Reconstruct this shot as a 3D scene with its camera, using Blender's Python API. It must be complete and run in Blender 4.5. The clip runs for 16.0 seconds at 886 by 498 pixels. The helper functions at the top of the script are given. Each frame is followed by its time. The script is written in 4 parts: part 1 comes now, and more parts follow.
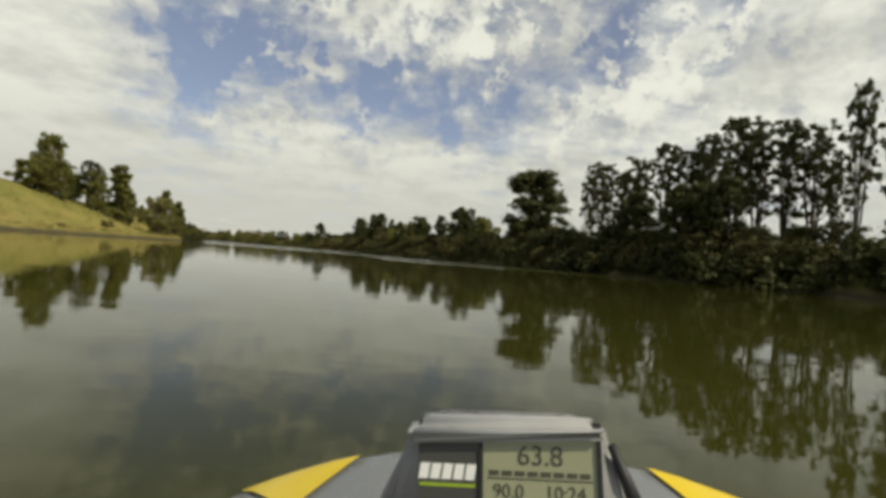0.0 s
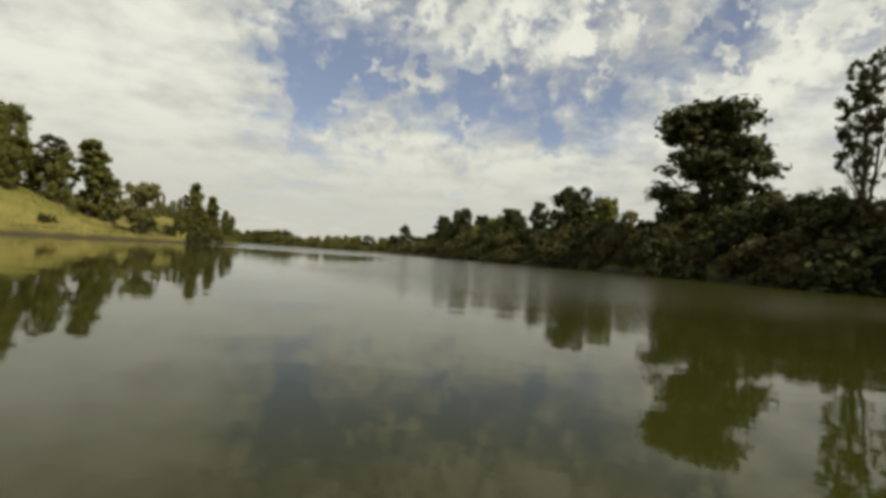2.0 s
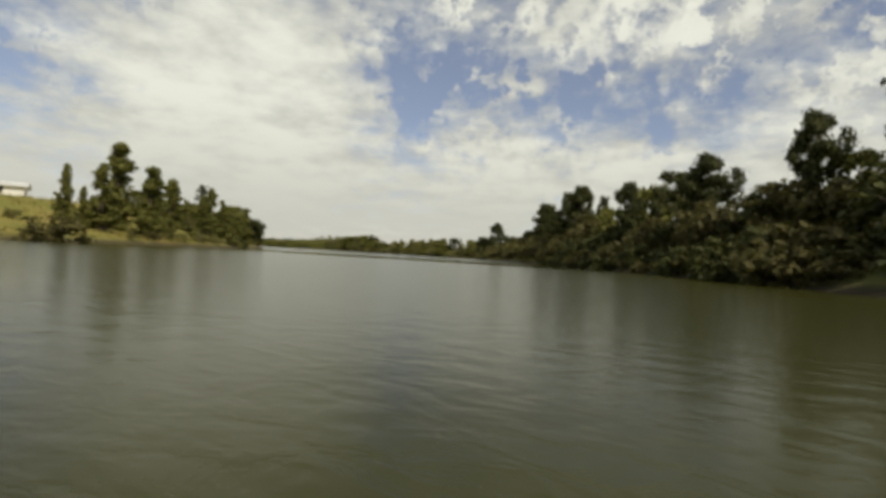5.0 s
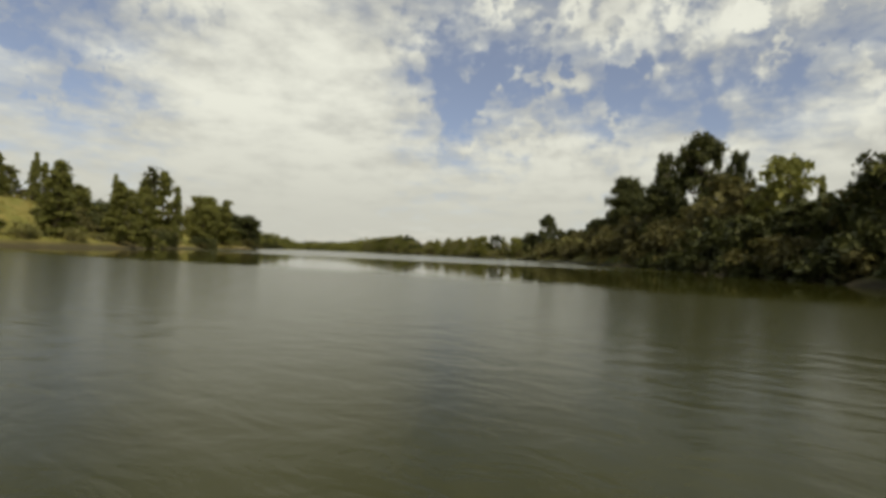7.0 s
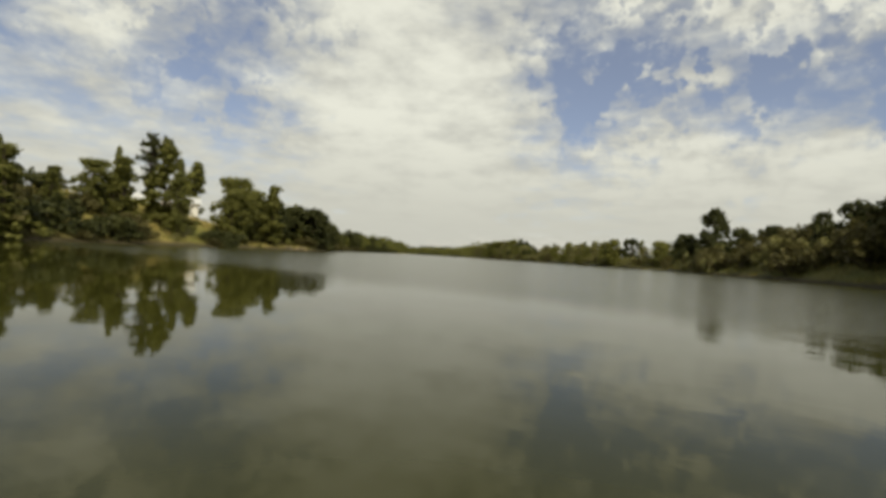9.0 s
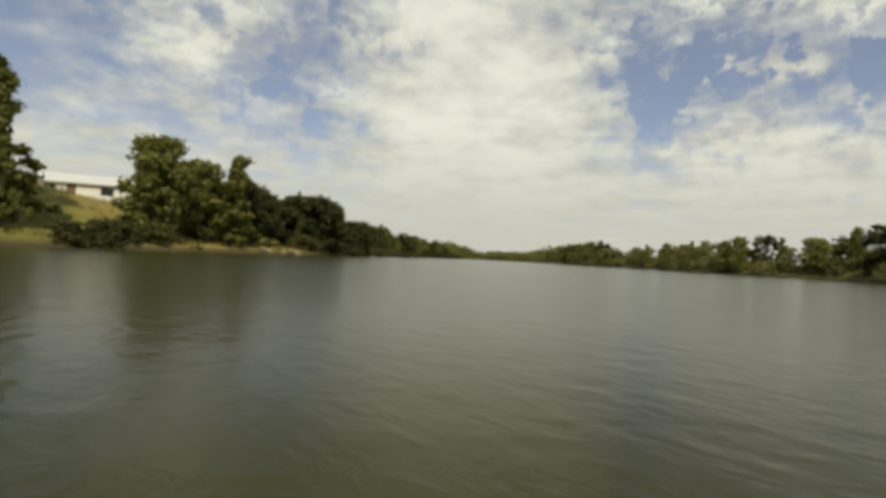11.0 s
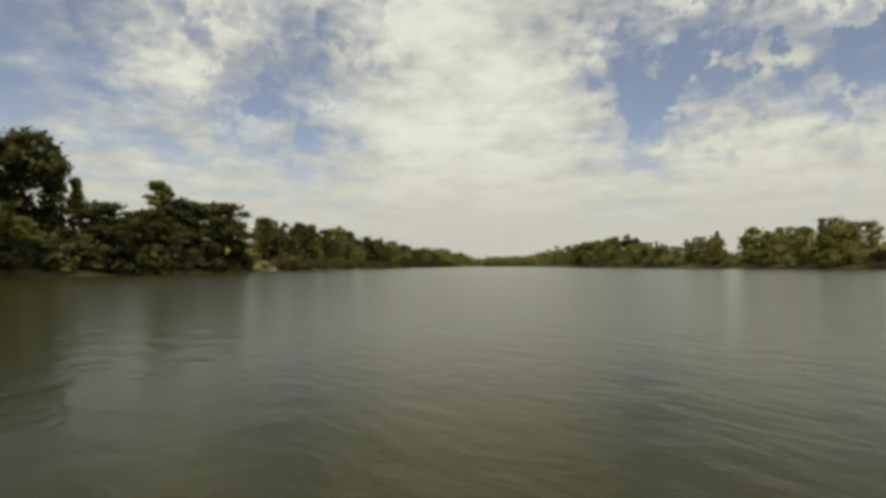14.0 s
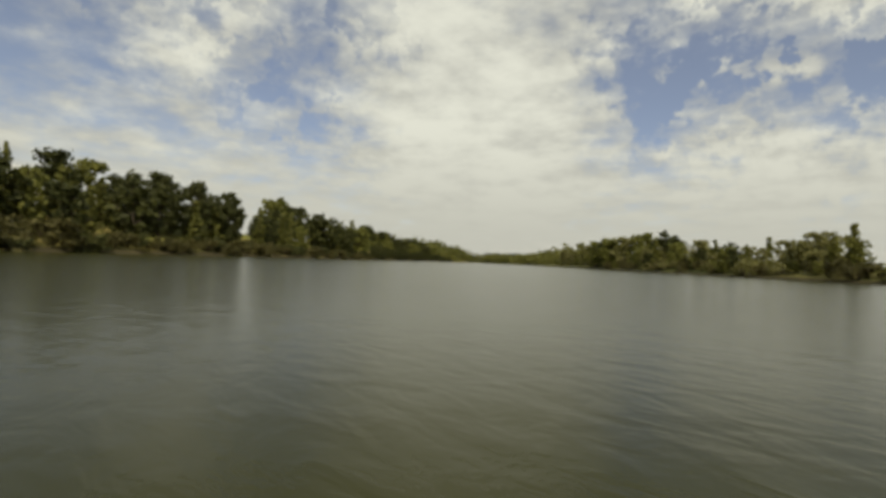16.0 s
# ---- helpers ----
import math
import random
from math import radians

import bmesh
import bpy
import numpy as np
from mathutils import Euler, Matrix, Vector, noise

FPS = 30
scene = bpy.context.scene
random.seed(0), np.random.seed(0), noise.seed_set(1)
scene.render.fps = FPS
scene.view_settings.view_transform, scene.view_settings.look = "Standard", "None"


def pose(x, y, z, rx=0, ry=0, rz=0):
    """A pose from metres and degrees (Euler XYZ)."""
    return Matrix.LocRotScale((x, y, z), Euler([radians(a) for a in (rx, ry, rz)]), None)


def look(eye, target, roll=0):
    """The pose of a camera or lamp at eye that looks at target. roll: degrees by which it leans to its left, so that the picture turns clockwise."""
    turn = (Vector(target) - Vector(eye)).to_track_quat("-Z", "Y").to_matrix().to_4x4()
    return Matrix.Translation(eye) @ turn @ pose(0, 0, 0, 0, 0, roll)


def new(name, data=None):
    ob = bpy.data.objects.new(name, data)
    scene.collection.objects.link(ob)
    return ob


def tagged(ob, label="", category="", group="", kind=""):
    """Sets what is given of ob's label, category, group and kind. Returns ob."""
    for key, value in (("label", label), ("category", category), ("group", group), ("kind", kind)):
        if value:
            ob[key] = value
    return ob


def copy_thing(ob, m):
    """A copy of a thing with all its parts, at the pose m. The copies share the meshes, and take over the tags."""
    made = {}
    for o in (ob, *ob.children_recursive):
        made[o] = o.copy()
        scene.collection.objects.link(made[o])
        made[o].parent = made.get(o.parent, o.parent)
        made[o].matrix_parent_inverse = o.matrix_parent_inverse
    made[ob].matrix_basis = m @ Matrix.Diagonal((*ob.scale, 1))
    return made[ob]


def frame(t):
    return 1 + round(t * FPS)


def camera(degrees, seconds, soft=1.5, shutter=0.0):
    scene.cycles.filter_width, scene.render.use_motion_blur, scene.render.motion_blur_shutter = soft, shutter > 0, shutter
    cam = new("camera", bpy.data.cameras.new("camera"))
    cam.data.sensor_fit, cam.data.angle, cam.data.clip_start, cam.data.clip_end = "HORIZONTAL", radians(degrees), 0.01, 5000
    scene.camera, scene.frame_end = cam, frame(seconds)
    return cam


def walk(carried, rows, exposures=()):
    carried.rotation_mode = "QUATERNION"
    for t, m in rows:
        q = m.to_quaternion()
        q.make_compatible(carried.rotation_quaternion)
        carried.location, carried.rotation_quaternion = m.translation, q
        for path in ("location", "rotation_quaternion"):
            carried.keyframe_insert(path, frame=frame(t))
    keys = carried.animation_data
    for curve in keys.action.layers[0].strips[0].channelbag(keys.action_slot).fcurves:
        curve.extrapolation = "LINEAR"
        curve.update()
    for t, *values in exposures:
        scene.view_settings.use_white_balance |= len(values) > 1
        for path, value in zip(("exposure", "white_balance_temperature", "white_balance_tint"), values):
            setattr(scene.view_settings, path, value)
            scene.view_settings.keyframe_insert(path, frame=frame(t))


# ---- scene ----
EYE = 0.60
cam = camera(83.0, 16.0, soft=3.9)
walk(cam, [
    (0.0, pose(0.00, 0.00, EYE, 91.00, -4.36, -0.00)),
    (0.5, pose(0.72, 8.76, EYE, 91.04, -4.21, 2.46)),
    (1.0, pose(1.06, 17.52, EYE, 90.83, -3.53, 5.67)),
    (1.5, pose(0.97, 26.23, EYE, 90.76, -3.87, 8.13)),
    (2.0, pose(0.43, 34.82, EYE, 90.76, -3.71, 11.56)),
    (2.5, pose(-0.56, 43.27, EYE, 90.73, -3.92, 14.56)),
    (3.0, pose(-1.90, 51.60, EYE, 90.70, -3.58, 16.54)),
    (3.5, pose(-3.50, 59.81, EYE, 91.03, -2.75, 17.70)),
    (4.0, pose(-5.31, 67.92, EYE, 90.94, -2.96, 19.79)),
    (4.5, pose(-7.37, 75.98, EYE, 90.88, -3.08, 21.64)),
    (5.0, pose(-9.67, 84.07, EYE, 90.79, -3.11, 23.25)),
    (5.5, pose(-12.21, 92.20, EYE, 90.70, -3.03, 24.67)),
    (6.0, pose(-15.00, 100.36, EYE, 90.63, -2.83, 25.98)),
    (6.5, pose(-18.02, 108.53, EYE, 90.58, -2.44, 27.24)),
    (7.0, pose(-21.27, 116.64, EYE, 90.68, -2.18, 28.45)),
    (7.5, pose(-24.77, 124.64, EYE, 90.57, -2.20, 31.14)),
    (8.0, pose(-28.64, 132.44, EYE, 90.72, -2.55, 33.88)),
    (8.5, pose(-32.93, 139.95, EYE, 90.76, -3.36, 38.20)),
    (9.0, pose(-37.60, 147.00, EYE, 90.76, -3.26, 41.85)),
    (9.5, pose(-42.47, 153.49, EYE, 90.53, -3.61, 44.90)),
    (10.0, pose(-47.62, 159.82, EYE, 90.67, -3.45, 47.21)),
    (10.5, pose(-53.05, 166.18, EYE, 90.83, -3.18, 48.77)),
    (11.0, pose(-58.71, 172.56, EYE, 90.99, -2.79, 49.74)),
    (11.5, pose(-64.64, 178.97, EYE, 91.19, -2.21, 50.27)),
    (12.0, pose(-70.80, 185.41, EYE, 91.38, -1.41, 50.52)),
    (12.5, pose(-77.28, 192.01, EYE, 91.40, -0.62, 50.49)),
    (13.0, pose(-84.19, 198.97, EYE, 91.48, -1.08, 51.40)),
    (13.5, pose(-91.43, 206.30, EYE, 91.10, -2.19, 49.93)),
    (14.0, pose(-98.88, 214.02, EYE, 91.99, 0.17, 49.60)),
    (14.5, pose(-106.56, 222.03, EYE, 91.79, -0.90, 50.11)),
    (15.0, pose(-114.42, 230.30, EYE, 91.83, -1.51, 48.93)),
    (15.5, pose(-122.45, 238.80, EYE, 91.75, 0.36, 49.62)),
    (16.0, pose(-130.67, 247.46, EYE, 91.37, -2.50, 49.52)),
], exposures=[(0.0, 0.14, 7200, 2), (7.0, 0.12, 7250, 2), (13.0, 0.09, 7350, 1), (16.0, 0.02, 7350, 1)])

# ---- daylight: high broken cloud, sun high behind the start of the run ----
SUN_AZ, SUN_EL = 124.0, 46.0


def aim(az, el):
    a, e = radians(az), radians(el)
    return Vector((math.sin(a) * math.cos(e), math.cos(a) * math.cos(e), math.sin(e)))


class Nodes:
    """Short hand for building a node tree."""

    def __init__(self, tree):
        self.tree = tree
        tree.nodes.clear()

    def add(self, kind, **sets):
        n = self.tree.nodes.new(kind)
        for key, value in sets.items():
            if key == "operation":
                n.operation = value
            elif key == "blend_type":
                n.blend_type = value
            elif key == "data_type":
                n.data_type = value
            elif key == "interpolation_type":
                n.interpolation_type = value
            elif key == "noise_dimensions":
                n.noise_dimensions = value
        return n

    def link(self, a, b):
        self.tree.links.new(a, b)

    def put(self, socket, value):
        if isinstance(value, bpy.types.NodeSocket):
            self.link(value, socket)
        else:
            socket.default_value = value

    def math(self, op, a, b=0.0, c=0.0):
        n = self.add("ShaderNodeMath", operation=op)
        for i, v in enumerate((a, b, c)):
            self.put(n.inputs[i], v)
        return n.outputs[0]

    def vec(self, op, a, b=(0, 0, 0)):
        n = self.add("ShaderNodeVectorMath", operation=op)
        self.put(n.inputs[0], a)
        self.put(n.inputs[1], b)
        return n.outputs["Value"] if op in ("DOT_PRODUCT", "LENGTH") else n.outputs[0]

    def scale(self, a, s):
        n = self.add("ShaderNodeVectorMath", operation="SCALE")
        self.put(n.inputs[0], a)
        self.put(n.inputs["Scale"], s)
        return n.outputs[0]

    def noise(self, vector, scale, detail=4.0, rough=0.5, distort=0.0):
        n = self.add("ShaderNodeTexNoise")
        if vector is not None:
            self.link(vector, n.inputs["Vector"])
        for key, v in (("Scale", scale), ("Detail", detail), ("Roughness", rough), ("Distortion", distort)):
            self.put(n.inputs[key], v)
        return n

    def span(self, v, a, b, c=0.0, d=1.0, smooth=True):
        n = self.add("ShaderNodeMapRange")
        n.interpolation_type = "SMOOTHSTEP" if smooth else "LINEAR"
        for i, x in enumerate((v, a, b, c, d)):
            self.put(n.inputs[i], x)
        return n.outputs[0]

    def mix(self, f, a, b):
        n = self.add("ShaderNodeMix", data_type="RGBA")
        self.put(n.inputs[0], f)
        self.put(n.inputs[6], a)
        self.put(n.inputs[7], b)
        return n.outputs[2]


world = bpy.data.worlds.new("sky")
scene.world = world
world.use_nodes = True
w = Nodes(world.node_tree)
coord = w.add("ShaderNodeTexCoord").outputs["Generated"]
sky = w.add("ShaderNodeTexSky")
sky.sky_type, sky.sun_disc = "NISHITA", False
sky.sun_elevation, sky.sun_rotation = radians(SUN_EL), radians(SUN_AZ)
sky.air_density, sky.dust_density, sky.ozone_density = 1.0, 0.3, 6.0
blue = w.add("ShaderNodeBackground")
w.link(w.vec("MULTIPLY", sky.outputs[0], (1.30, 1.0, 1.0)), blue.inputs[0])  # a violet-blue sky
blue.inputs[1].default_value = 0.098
# broken cloud: large banks and clear gaps, torn by noise of two sizes
sep = w.add("ShaderNodeSeparateXYZ")
w.link(coord, sep.inputs[0])
rise = w.math("ADD", w.math("MAXIMUM", sep.outputs[2], 0.0), 0.14)
flat = w.add("ShaderNodeCombineXYZ")
w.link(w.math("DIVIDE", sep.outputs[0], rise), flat.inputs[0])
w.link(w.math("DIVIDE", sep.outputs[1], rise), flat.inputs[1])
torn = w.noise(coord, 16.0, 5.0, 0.6)
way = w.vec("ADD", coord, w.scale(w.vec("SUBTRACT", torn.outputs["Color"], (0.5, 0.5, 0.5)), 0.035))
CLOUD_BANKS = [  # azimuth, elevation, radius, weight
    (-47, 20, 14, 0.30), (-43, 12, 10, 0.20), (-18, 10, 5.5, 0.26), (-3, 10, 6.5, 0.24), (14, 12, 7, 0.22), (28, 15, 8, 0.24), (42, 18, 10, 0.26),
    (-9, 24, 4.2, 0.34), (-1, 25, 4.0, 0.32), (6, 23.5, 3.0, 0.28), (12, 24, 3.0, 0.20), (4, 21.8, 2.4, 0.18), (-18.5, 25.5, 3.2, 0.24), (-24, 26.5, 3.0, 0.20),
    (-16.6, 18.8, 1.2, 0.24), (-14.0, 18.9, 1.2, 0.26), (-20.3, 19.4, 1.0, 0.14), (-23.0, 20.0, 1.0, 0.14), (-26.0, 22.0, 1.0, 0.16),
    (14.5, 18, 3.2, 0.26), (21, 19, 3.0, 0.20), (24, 23.5, 3.0, 0.24), (33, 20, 4.0, 0.18), (-20, 14, 4.0, 0.16), (-10.5, 12.5, 5.0, 0.14), (-79, 20, 5.0, 0.16), (-74, 23, 3.0, 0.16),
    (-6, 17.6, 5.0, -0.26), (3.5, 18.2, 4.2, -0.24), (-12.0, 16.8, 3.8, -0.32), (-29, 21.5, 4.4, -0.30), (-22, 17.6, 3.2, -0.20), (-25, 13.5, 2.4, -0.10), (-26.5, 18.5, 3.0, -0.18), (-20, 21.5, 3.2, -0.30), (-12, 20.8, 2.4, -0.24),
    (9.5, 20.8, 2.6, -0.20), (17.8, 20.8, 3.0, -0.24), (28, 22.5, 3.0, -0.16), (19, 25.5, 2.4, -0.14), (-66.5, 19.5, 4.2, -0.16), (-63, 15.2, 2.2, -0.12), (-71.5, 17.0, 2.4, -0.14),
    (-90, 19, 7.0, -0.18), (-84, 23, 3.0, -0.14), (-58, 24.5, 2.5, -0.14)]
cover = w.math("MULTIPLY", w.span(sep.outputs[2], 0.10, 0.25, 1.0, 0.0), 0.26)
for az, el, r, weight in CLOUD_BANKS:
    near = w.vec("DOT_PRODUCT", way if r > 1.6 else coord, tuple(aim(az, el)))
    part_of = w.span(near, math.cos(radians(r * 1.45)), math.cos(radians(r * 0.15)), 0.0, weight)
    cover = w.math("ADD", cover, part_of)
puffs = w.noise(flat.outputs[0], 3.4, 9.0, 0.60).outputs["Fac"]
tufts = w.noise(w.vec("MULTIPLY", coord, (1.0, 1.0, 2.0)), 13.0, 6.0, 0.55).outputs["Fac"]
flecks = w.noise(w.vec("MULTIPLY", way, (1.0, 1.0, 2.6)), 24.0, 4.0, 0.5).outputs["Fac"]
small = w.math("ADD", w.math("MULTIPLY", w.math("SUBTRACT", tufts, 0.5), 0.50), w.math("MULTIPLY", w.math("SUBTRACT", flecks, 0.5), 0.28))
sum_ = w.math("ADD", w.math("ADD", puffs, small), cover)
thick = w.span(sum_, 0.16, 0.86, 0.18, 1.0)
shade = w.noise(flat.outputs[0], 2.2, 7.0, 0.6).outputs["Fac"]
tone = w.mix(w.span(w.math("ADD", w.math("MULTIPLY", shade, 0.85), w.math("MULTIPLY", sum_, 0.28)), 0.46, 0.80), (0.47, 0.475, 0.49, 1), (0.745, 0.752, 0.75, 1))
tone = w.mix(w.span(sep.outputs[2], 0.02, 0.30), (0.52, 0.522, 0.522, 1), tone)
white = w.add("ShaderNodeBackground")
w.link(tone, white.inputs[0])
white.inputs[1].default_value = 1.0
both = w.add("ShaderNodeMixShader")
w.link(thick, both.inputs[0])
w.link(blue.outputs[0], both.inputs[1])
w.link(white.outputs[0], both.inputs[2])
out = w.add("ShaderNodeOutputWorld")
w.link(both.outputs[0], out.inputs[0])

sun_data = bpy.data.lights.new("sun", "SUN")
sun_data.energy, sun_data.angle, sun_data.color = 3.0, radians(1.5), (1.0, 0.93, 0.80)
sun = new("sun", sun_data)
sun.matrix_world = look(aim(SUN_AZ, SUN_EL) * 400, (0, 0, 0))

# ---- materials ----
def material(name):
    m = bpy.data.materials.new(name)
    m.use_nodes = True
    n = Nodes(m.node_tree)
    return m, n


def finish(n, shader):
    o = n.add("ShaderNodeOutputMaterial")
    n.link(shader, o.inputs[0])


def principled(n, colour, rough, metal=0.0, bump=None, specular=0.5):
    b = n.add("ShaderNodeBsdfPrincipled")
    n.put(b.inputs["Base Color"], colour)
    n.put(b.inputs["Roughness"], rough)
    n.put(b.inputs["Metallic"], metal)
    n.put(b.inputs["Specular IOR Level"], specular)
    if bump is not None:
        n.link(bump, b.inputs["Normal"])
    return b


def bump(n, height, strength, distance):
    b = n.add("ShaderNodeBump")
    n.put(b.inputs["Strength"], strength)
    n.put(b.inputs["Distance"], distance)
    n.link(height, b.inputs["Height"])
    return b.outputs[0]


def leaf_material(name, dark, light, through_light=0.38):
    """Leaves: each one its own tint, the whole crown a little lighter or darker."""
    m, n = material(name)
    geo = n.add("ShaderNodeNewGeometry")
    info = n.add("ShaderNodeObjectInfo")
    pick = n.math("ADD", n.math("MULTIPLY", geo.outputs["Random Per Island"], 0.7), n.math("MULTIPLY", info.outputs["Random"], 0.3))
    col = n.mix(pick, (*dark, 1), (*light, 1))
    b = principled(n, col, 0.6, specular=0.25)
    tr = n.add("ShaderNodeBsdfTranslucent")
    n.link(col, tr.inputs[0])
    mx = n.add("ShaderNodeMixShader")
    mx.inputs[0].default_value = through_light
    n.link(b.outputs[0], mx.inputs[1])
    n.link(tr.outputs[0], mx.inputs[2])
    finish(n, mx.outputs[0])
    return m


# dark foliage, coloured darker still to stand in for shade on the banks
LEAF_SHADED = leaf_material("leaf_shaded", (0.03, 0.036, 0.01), (0.092, 0.094, 0.026), 0.22)
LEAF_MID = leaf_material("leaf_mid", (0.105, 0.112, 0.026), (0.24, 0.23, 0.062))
LEAF_GREEN = leaf_material("leaf_green", (0.115, 0.125, 0.028), (0.26, 0.25, 0.064))
LEAF_PINE = leaf_material("leaf_pine", (0.1, 0.108, 0.026), (0.235, 0.226, 0.06))
LEAF_OLIVE = leaf_material("leaf_olive", (0.065, 0.06, 0.02), (0.16, 0.14, 0.048))
LEAF_PALE = leaf_material("leaf_pale", (0.15, 0.148, 0.05), (0.31, 0.285, 0.105))
TWIG = leaf_material("bare_twig", (0.16, 0.13, 0.10), (0.30, 0.26, 0.21), 0.0)
BLADE = leaf_material("grass_blade", (0.120, 0.120, 0.030), (0.330, 0.270, 0.080), 0.25)


def bark_material(name, dark, light):
    m, n = material(name)
    at = n.add("ShaderNodeTexCoord").outputs["Object"]
    long = n.add("ShaderNodeMapping")
    long.inputs["Scale"].default_value = (1, 1, 0.15)
    n.link(at, long.inputs[0])
    a = n.noise(long.outputs[0], 9.0, 6.0, 0.65).outputs["Fac"]
    big = n.noise(at, 0.8, 2.0).outputs["Fac"]
    col = n.mix(n.math("MULTIPLY", n.math("ADD", a, big), 0.5), (*dark, 1), (*light, 1))
    finish(n, principled(n, col, 0.9, bump=bump(n, a, 0.6, 0.03), specular=0.2).outputs[0])
    return m


BARK_DARK = bark_material("bark_dark", (0.035, 0.028, 0.02), (0.14, 0.11, 0.085))
BARK_PALE = bark_material("bark_pale", (0.16, 0.135, 0.11), (0.42, 0.37, 0.31))


def ground_material(name, dry, green, mud):
    m, n = material(name)
    geo = n.add("ShaderNodeNewGeometry").outputs["Position"]
    big = n.noise(geo, 0.045, 4.0, 0.6).outputs["Fac"]
    mid = n.noise(geo, 0.5, 5.0, 0.65).outputs["Fac"]
    fine = n.noise(geo, 6.0, 5.0, 0.7).outputs["Fac"]
    mixed = n.math("ADD", n.math("MULTIPLY", big, 0.6), n.math("MULTIPLY", mid, 0.4))
    col = n.mix(n.span(mixed, 0.38, 0.62), (*dry, 1), (*green, 1))
    col = n.mix(n.span(fine, 0.3, 0.8, 0.0, 0.45), col, tuple(c * 0.55 for c in dry) + (1,))
    sep = n.add("ShaderNodeSeparateXYZ")
    n.link(geo, sep.inputs[0])
    edge = n.math("ADD", sep.outputs[2], n.math("MULTIPLY", mid, -0.7))
    col = n.mix(n.span(edge, -0.25, 0.35), (*mud, 1), col)
    finish(n, principled(n, col, 0.95, bump=bump(n, n.math("ADD", fine, mid), 0.8, 0.12), specular=0.15).outputs[0])
    return m


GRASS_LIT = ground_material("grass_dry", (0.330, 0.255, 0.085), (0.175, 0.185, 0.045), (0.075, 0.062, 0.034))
# right bank: greener grass and mud, with the bank's shade put into the colours
GRASS_SHADED = ground_material("grass_green_shaded", (0.150, 0.135, 0.045), (0.075, 0.095, 0.025), (0.045, 0.038, 0.022))


def water_material():
    m, n = material("river_water")
    geo = n.add("ShaderNodeNewGeometry").outputs["Position"]
    turn = n.add("ShaderNodeMapping")
    turn.inputs["Rotation"].default_value = (0, 0, radians(25))
    turn.inputs["Scale"].default_value = (0.7, 1.25, 1.0)
    n.link(geo, turn.inputs[0])
    sep = n.add("ShaderNodeSeparateXYZ")
    n.link(geo, sep.inputs[0])
    y = sep.outputs[1]
    calm = n.noise(geo, 0.11, 3.0, 0.55, 0.6).outputs["Fac"]
    # sheltered, glassy reaches by the start and below the bend; breeze between and beyond
    x = sep.outputs[0]
    still = n.math("MULTIPLY", n.span(y, 124, 133), n.span(y, 157, 149))
    reach = n.math("SUBTRACT", n.span(y, 36, 50), still)
    lee = n.math("MULTIPLY", n.span(n.math("ADD", x, n.math("MULTIPLY", n.math("SUBTRACT", y, 52), 0.25)), -4, -9), n.span(y, 96, 74, 0.0, 0.9))
    reach = n.math("SUBTRACT", reach, lee)
    wind = n.span(n.math("ADD", reach, n.math("MULTIPLY", n.math("SUBTRACT", calm, 0.5), 0.7)), 0.0, 1.0, 0.08, 1.0)
    swell = n.noise(turn.outputs[0], 0.5, 2.0, 0.5, 0.4).outputs["Fac"]
    ripple = n.noise(turn.outputs[0], 3.6, 4.0, 0.55, 0.4).outputs["Fac"]
    h = n.math("ADD", n.math("MULTIPLY", swell, 0.38), n.math("MULTIPLY", n.math("MULTIPLY", ripple, wind), 0.62))
    silt = n.noise(geo, 0.06, 4.0, 0.6).outputs["Fac"]
    col = n.mix(silt, (0.031, 0.032, 0.006, 1), (0.043, 0.043, 0.009, 1))
    b = principled(n, col, n.span(wind, 0.0, 1.0, 0.03, 0.19), bump=bump(n, h, 0.4, 0.05), specular=0.25)
    b.inputs["IOR"].default_value = 1.33
    finish(n, b.outputs[0])
    return m


WATER = water_material()


def plain(name, colour, rough, metal=0.0, vary=0.25, size=20.0, relief=0.0):
    """A surface of one colour with faint blotches, scuffs and uneven gloss."""
    m, n = material(name)
    at = n.add("ShaderNodeTexCoord").outputs["Object"]
    a = n.noise(at, size, 6.0, 0.65).outputs["Fac"]
    g = n.noise(at, size * 0.15, 3.0).outputs["Fac"]
    both_ = n.math("MULTIPLY", n.math("ADD", a, g), 0.5)
    col = n.mix(both_, tuple(c * (1 - vary) for c in colour) + (1,), tuple(min(1, c * (1 + vary)) for c in colour) + (1,))
    nb = bump(n, a, relief, 0.004) if relief else None
    finish(n, principled(n, col, n.span(a, 0.2, 0.8, rough * 0.75, min(1, rough * 1.25)), metal, nb).outputs[0])
    return m

# ---- the river and its land ----
def part(name, verts, faces, mat, parent=None, label="", smooth=False):
    """One mesh object, under a thing if parent is given."""
    me = bpy.data.meshes.new(name)
    me.from_pydata([tuple(v) for v in verts], [], [tuple(f) for f in faces])
    me.materials.append(mat)
    if smooth:
        me.polygons.foreach_set("use_smooth", [True] * len(me.polygons))
    me.update()
    ob = new(name, me)
    if parent is not None:
        ob.parent = parent
    return tagged(ob, label)


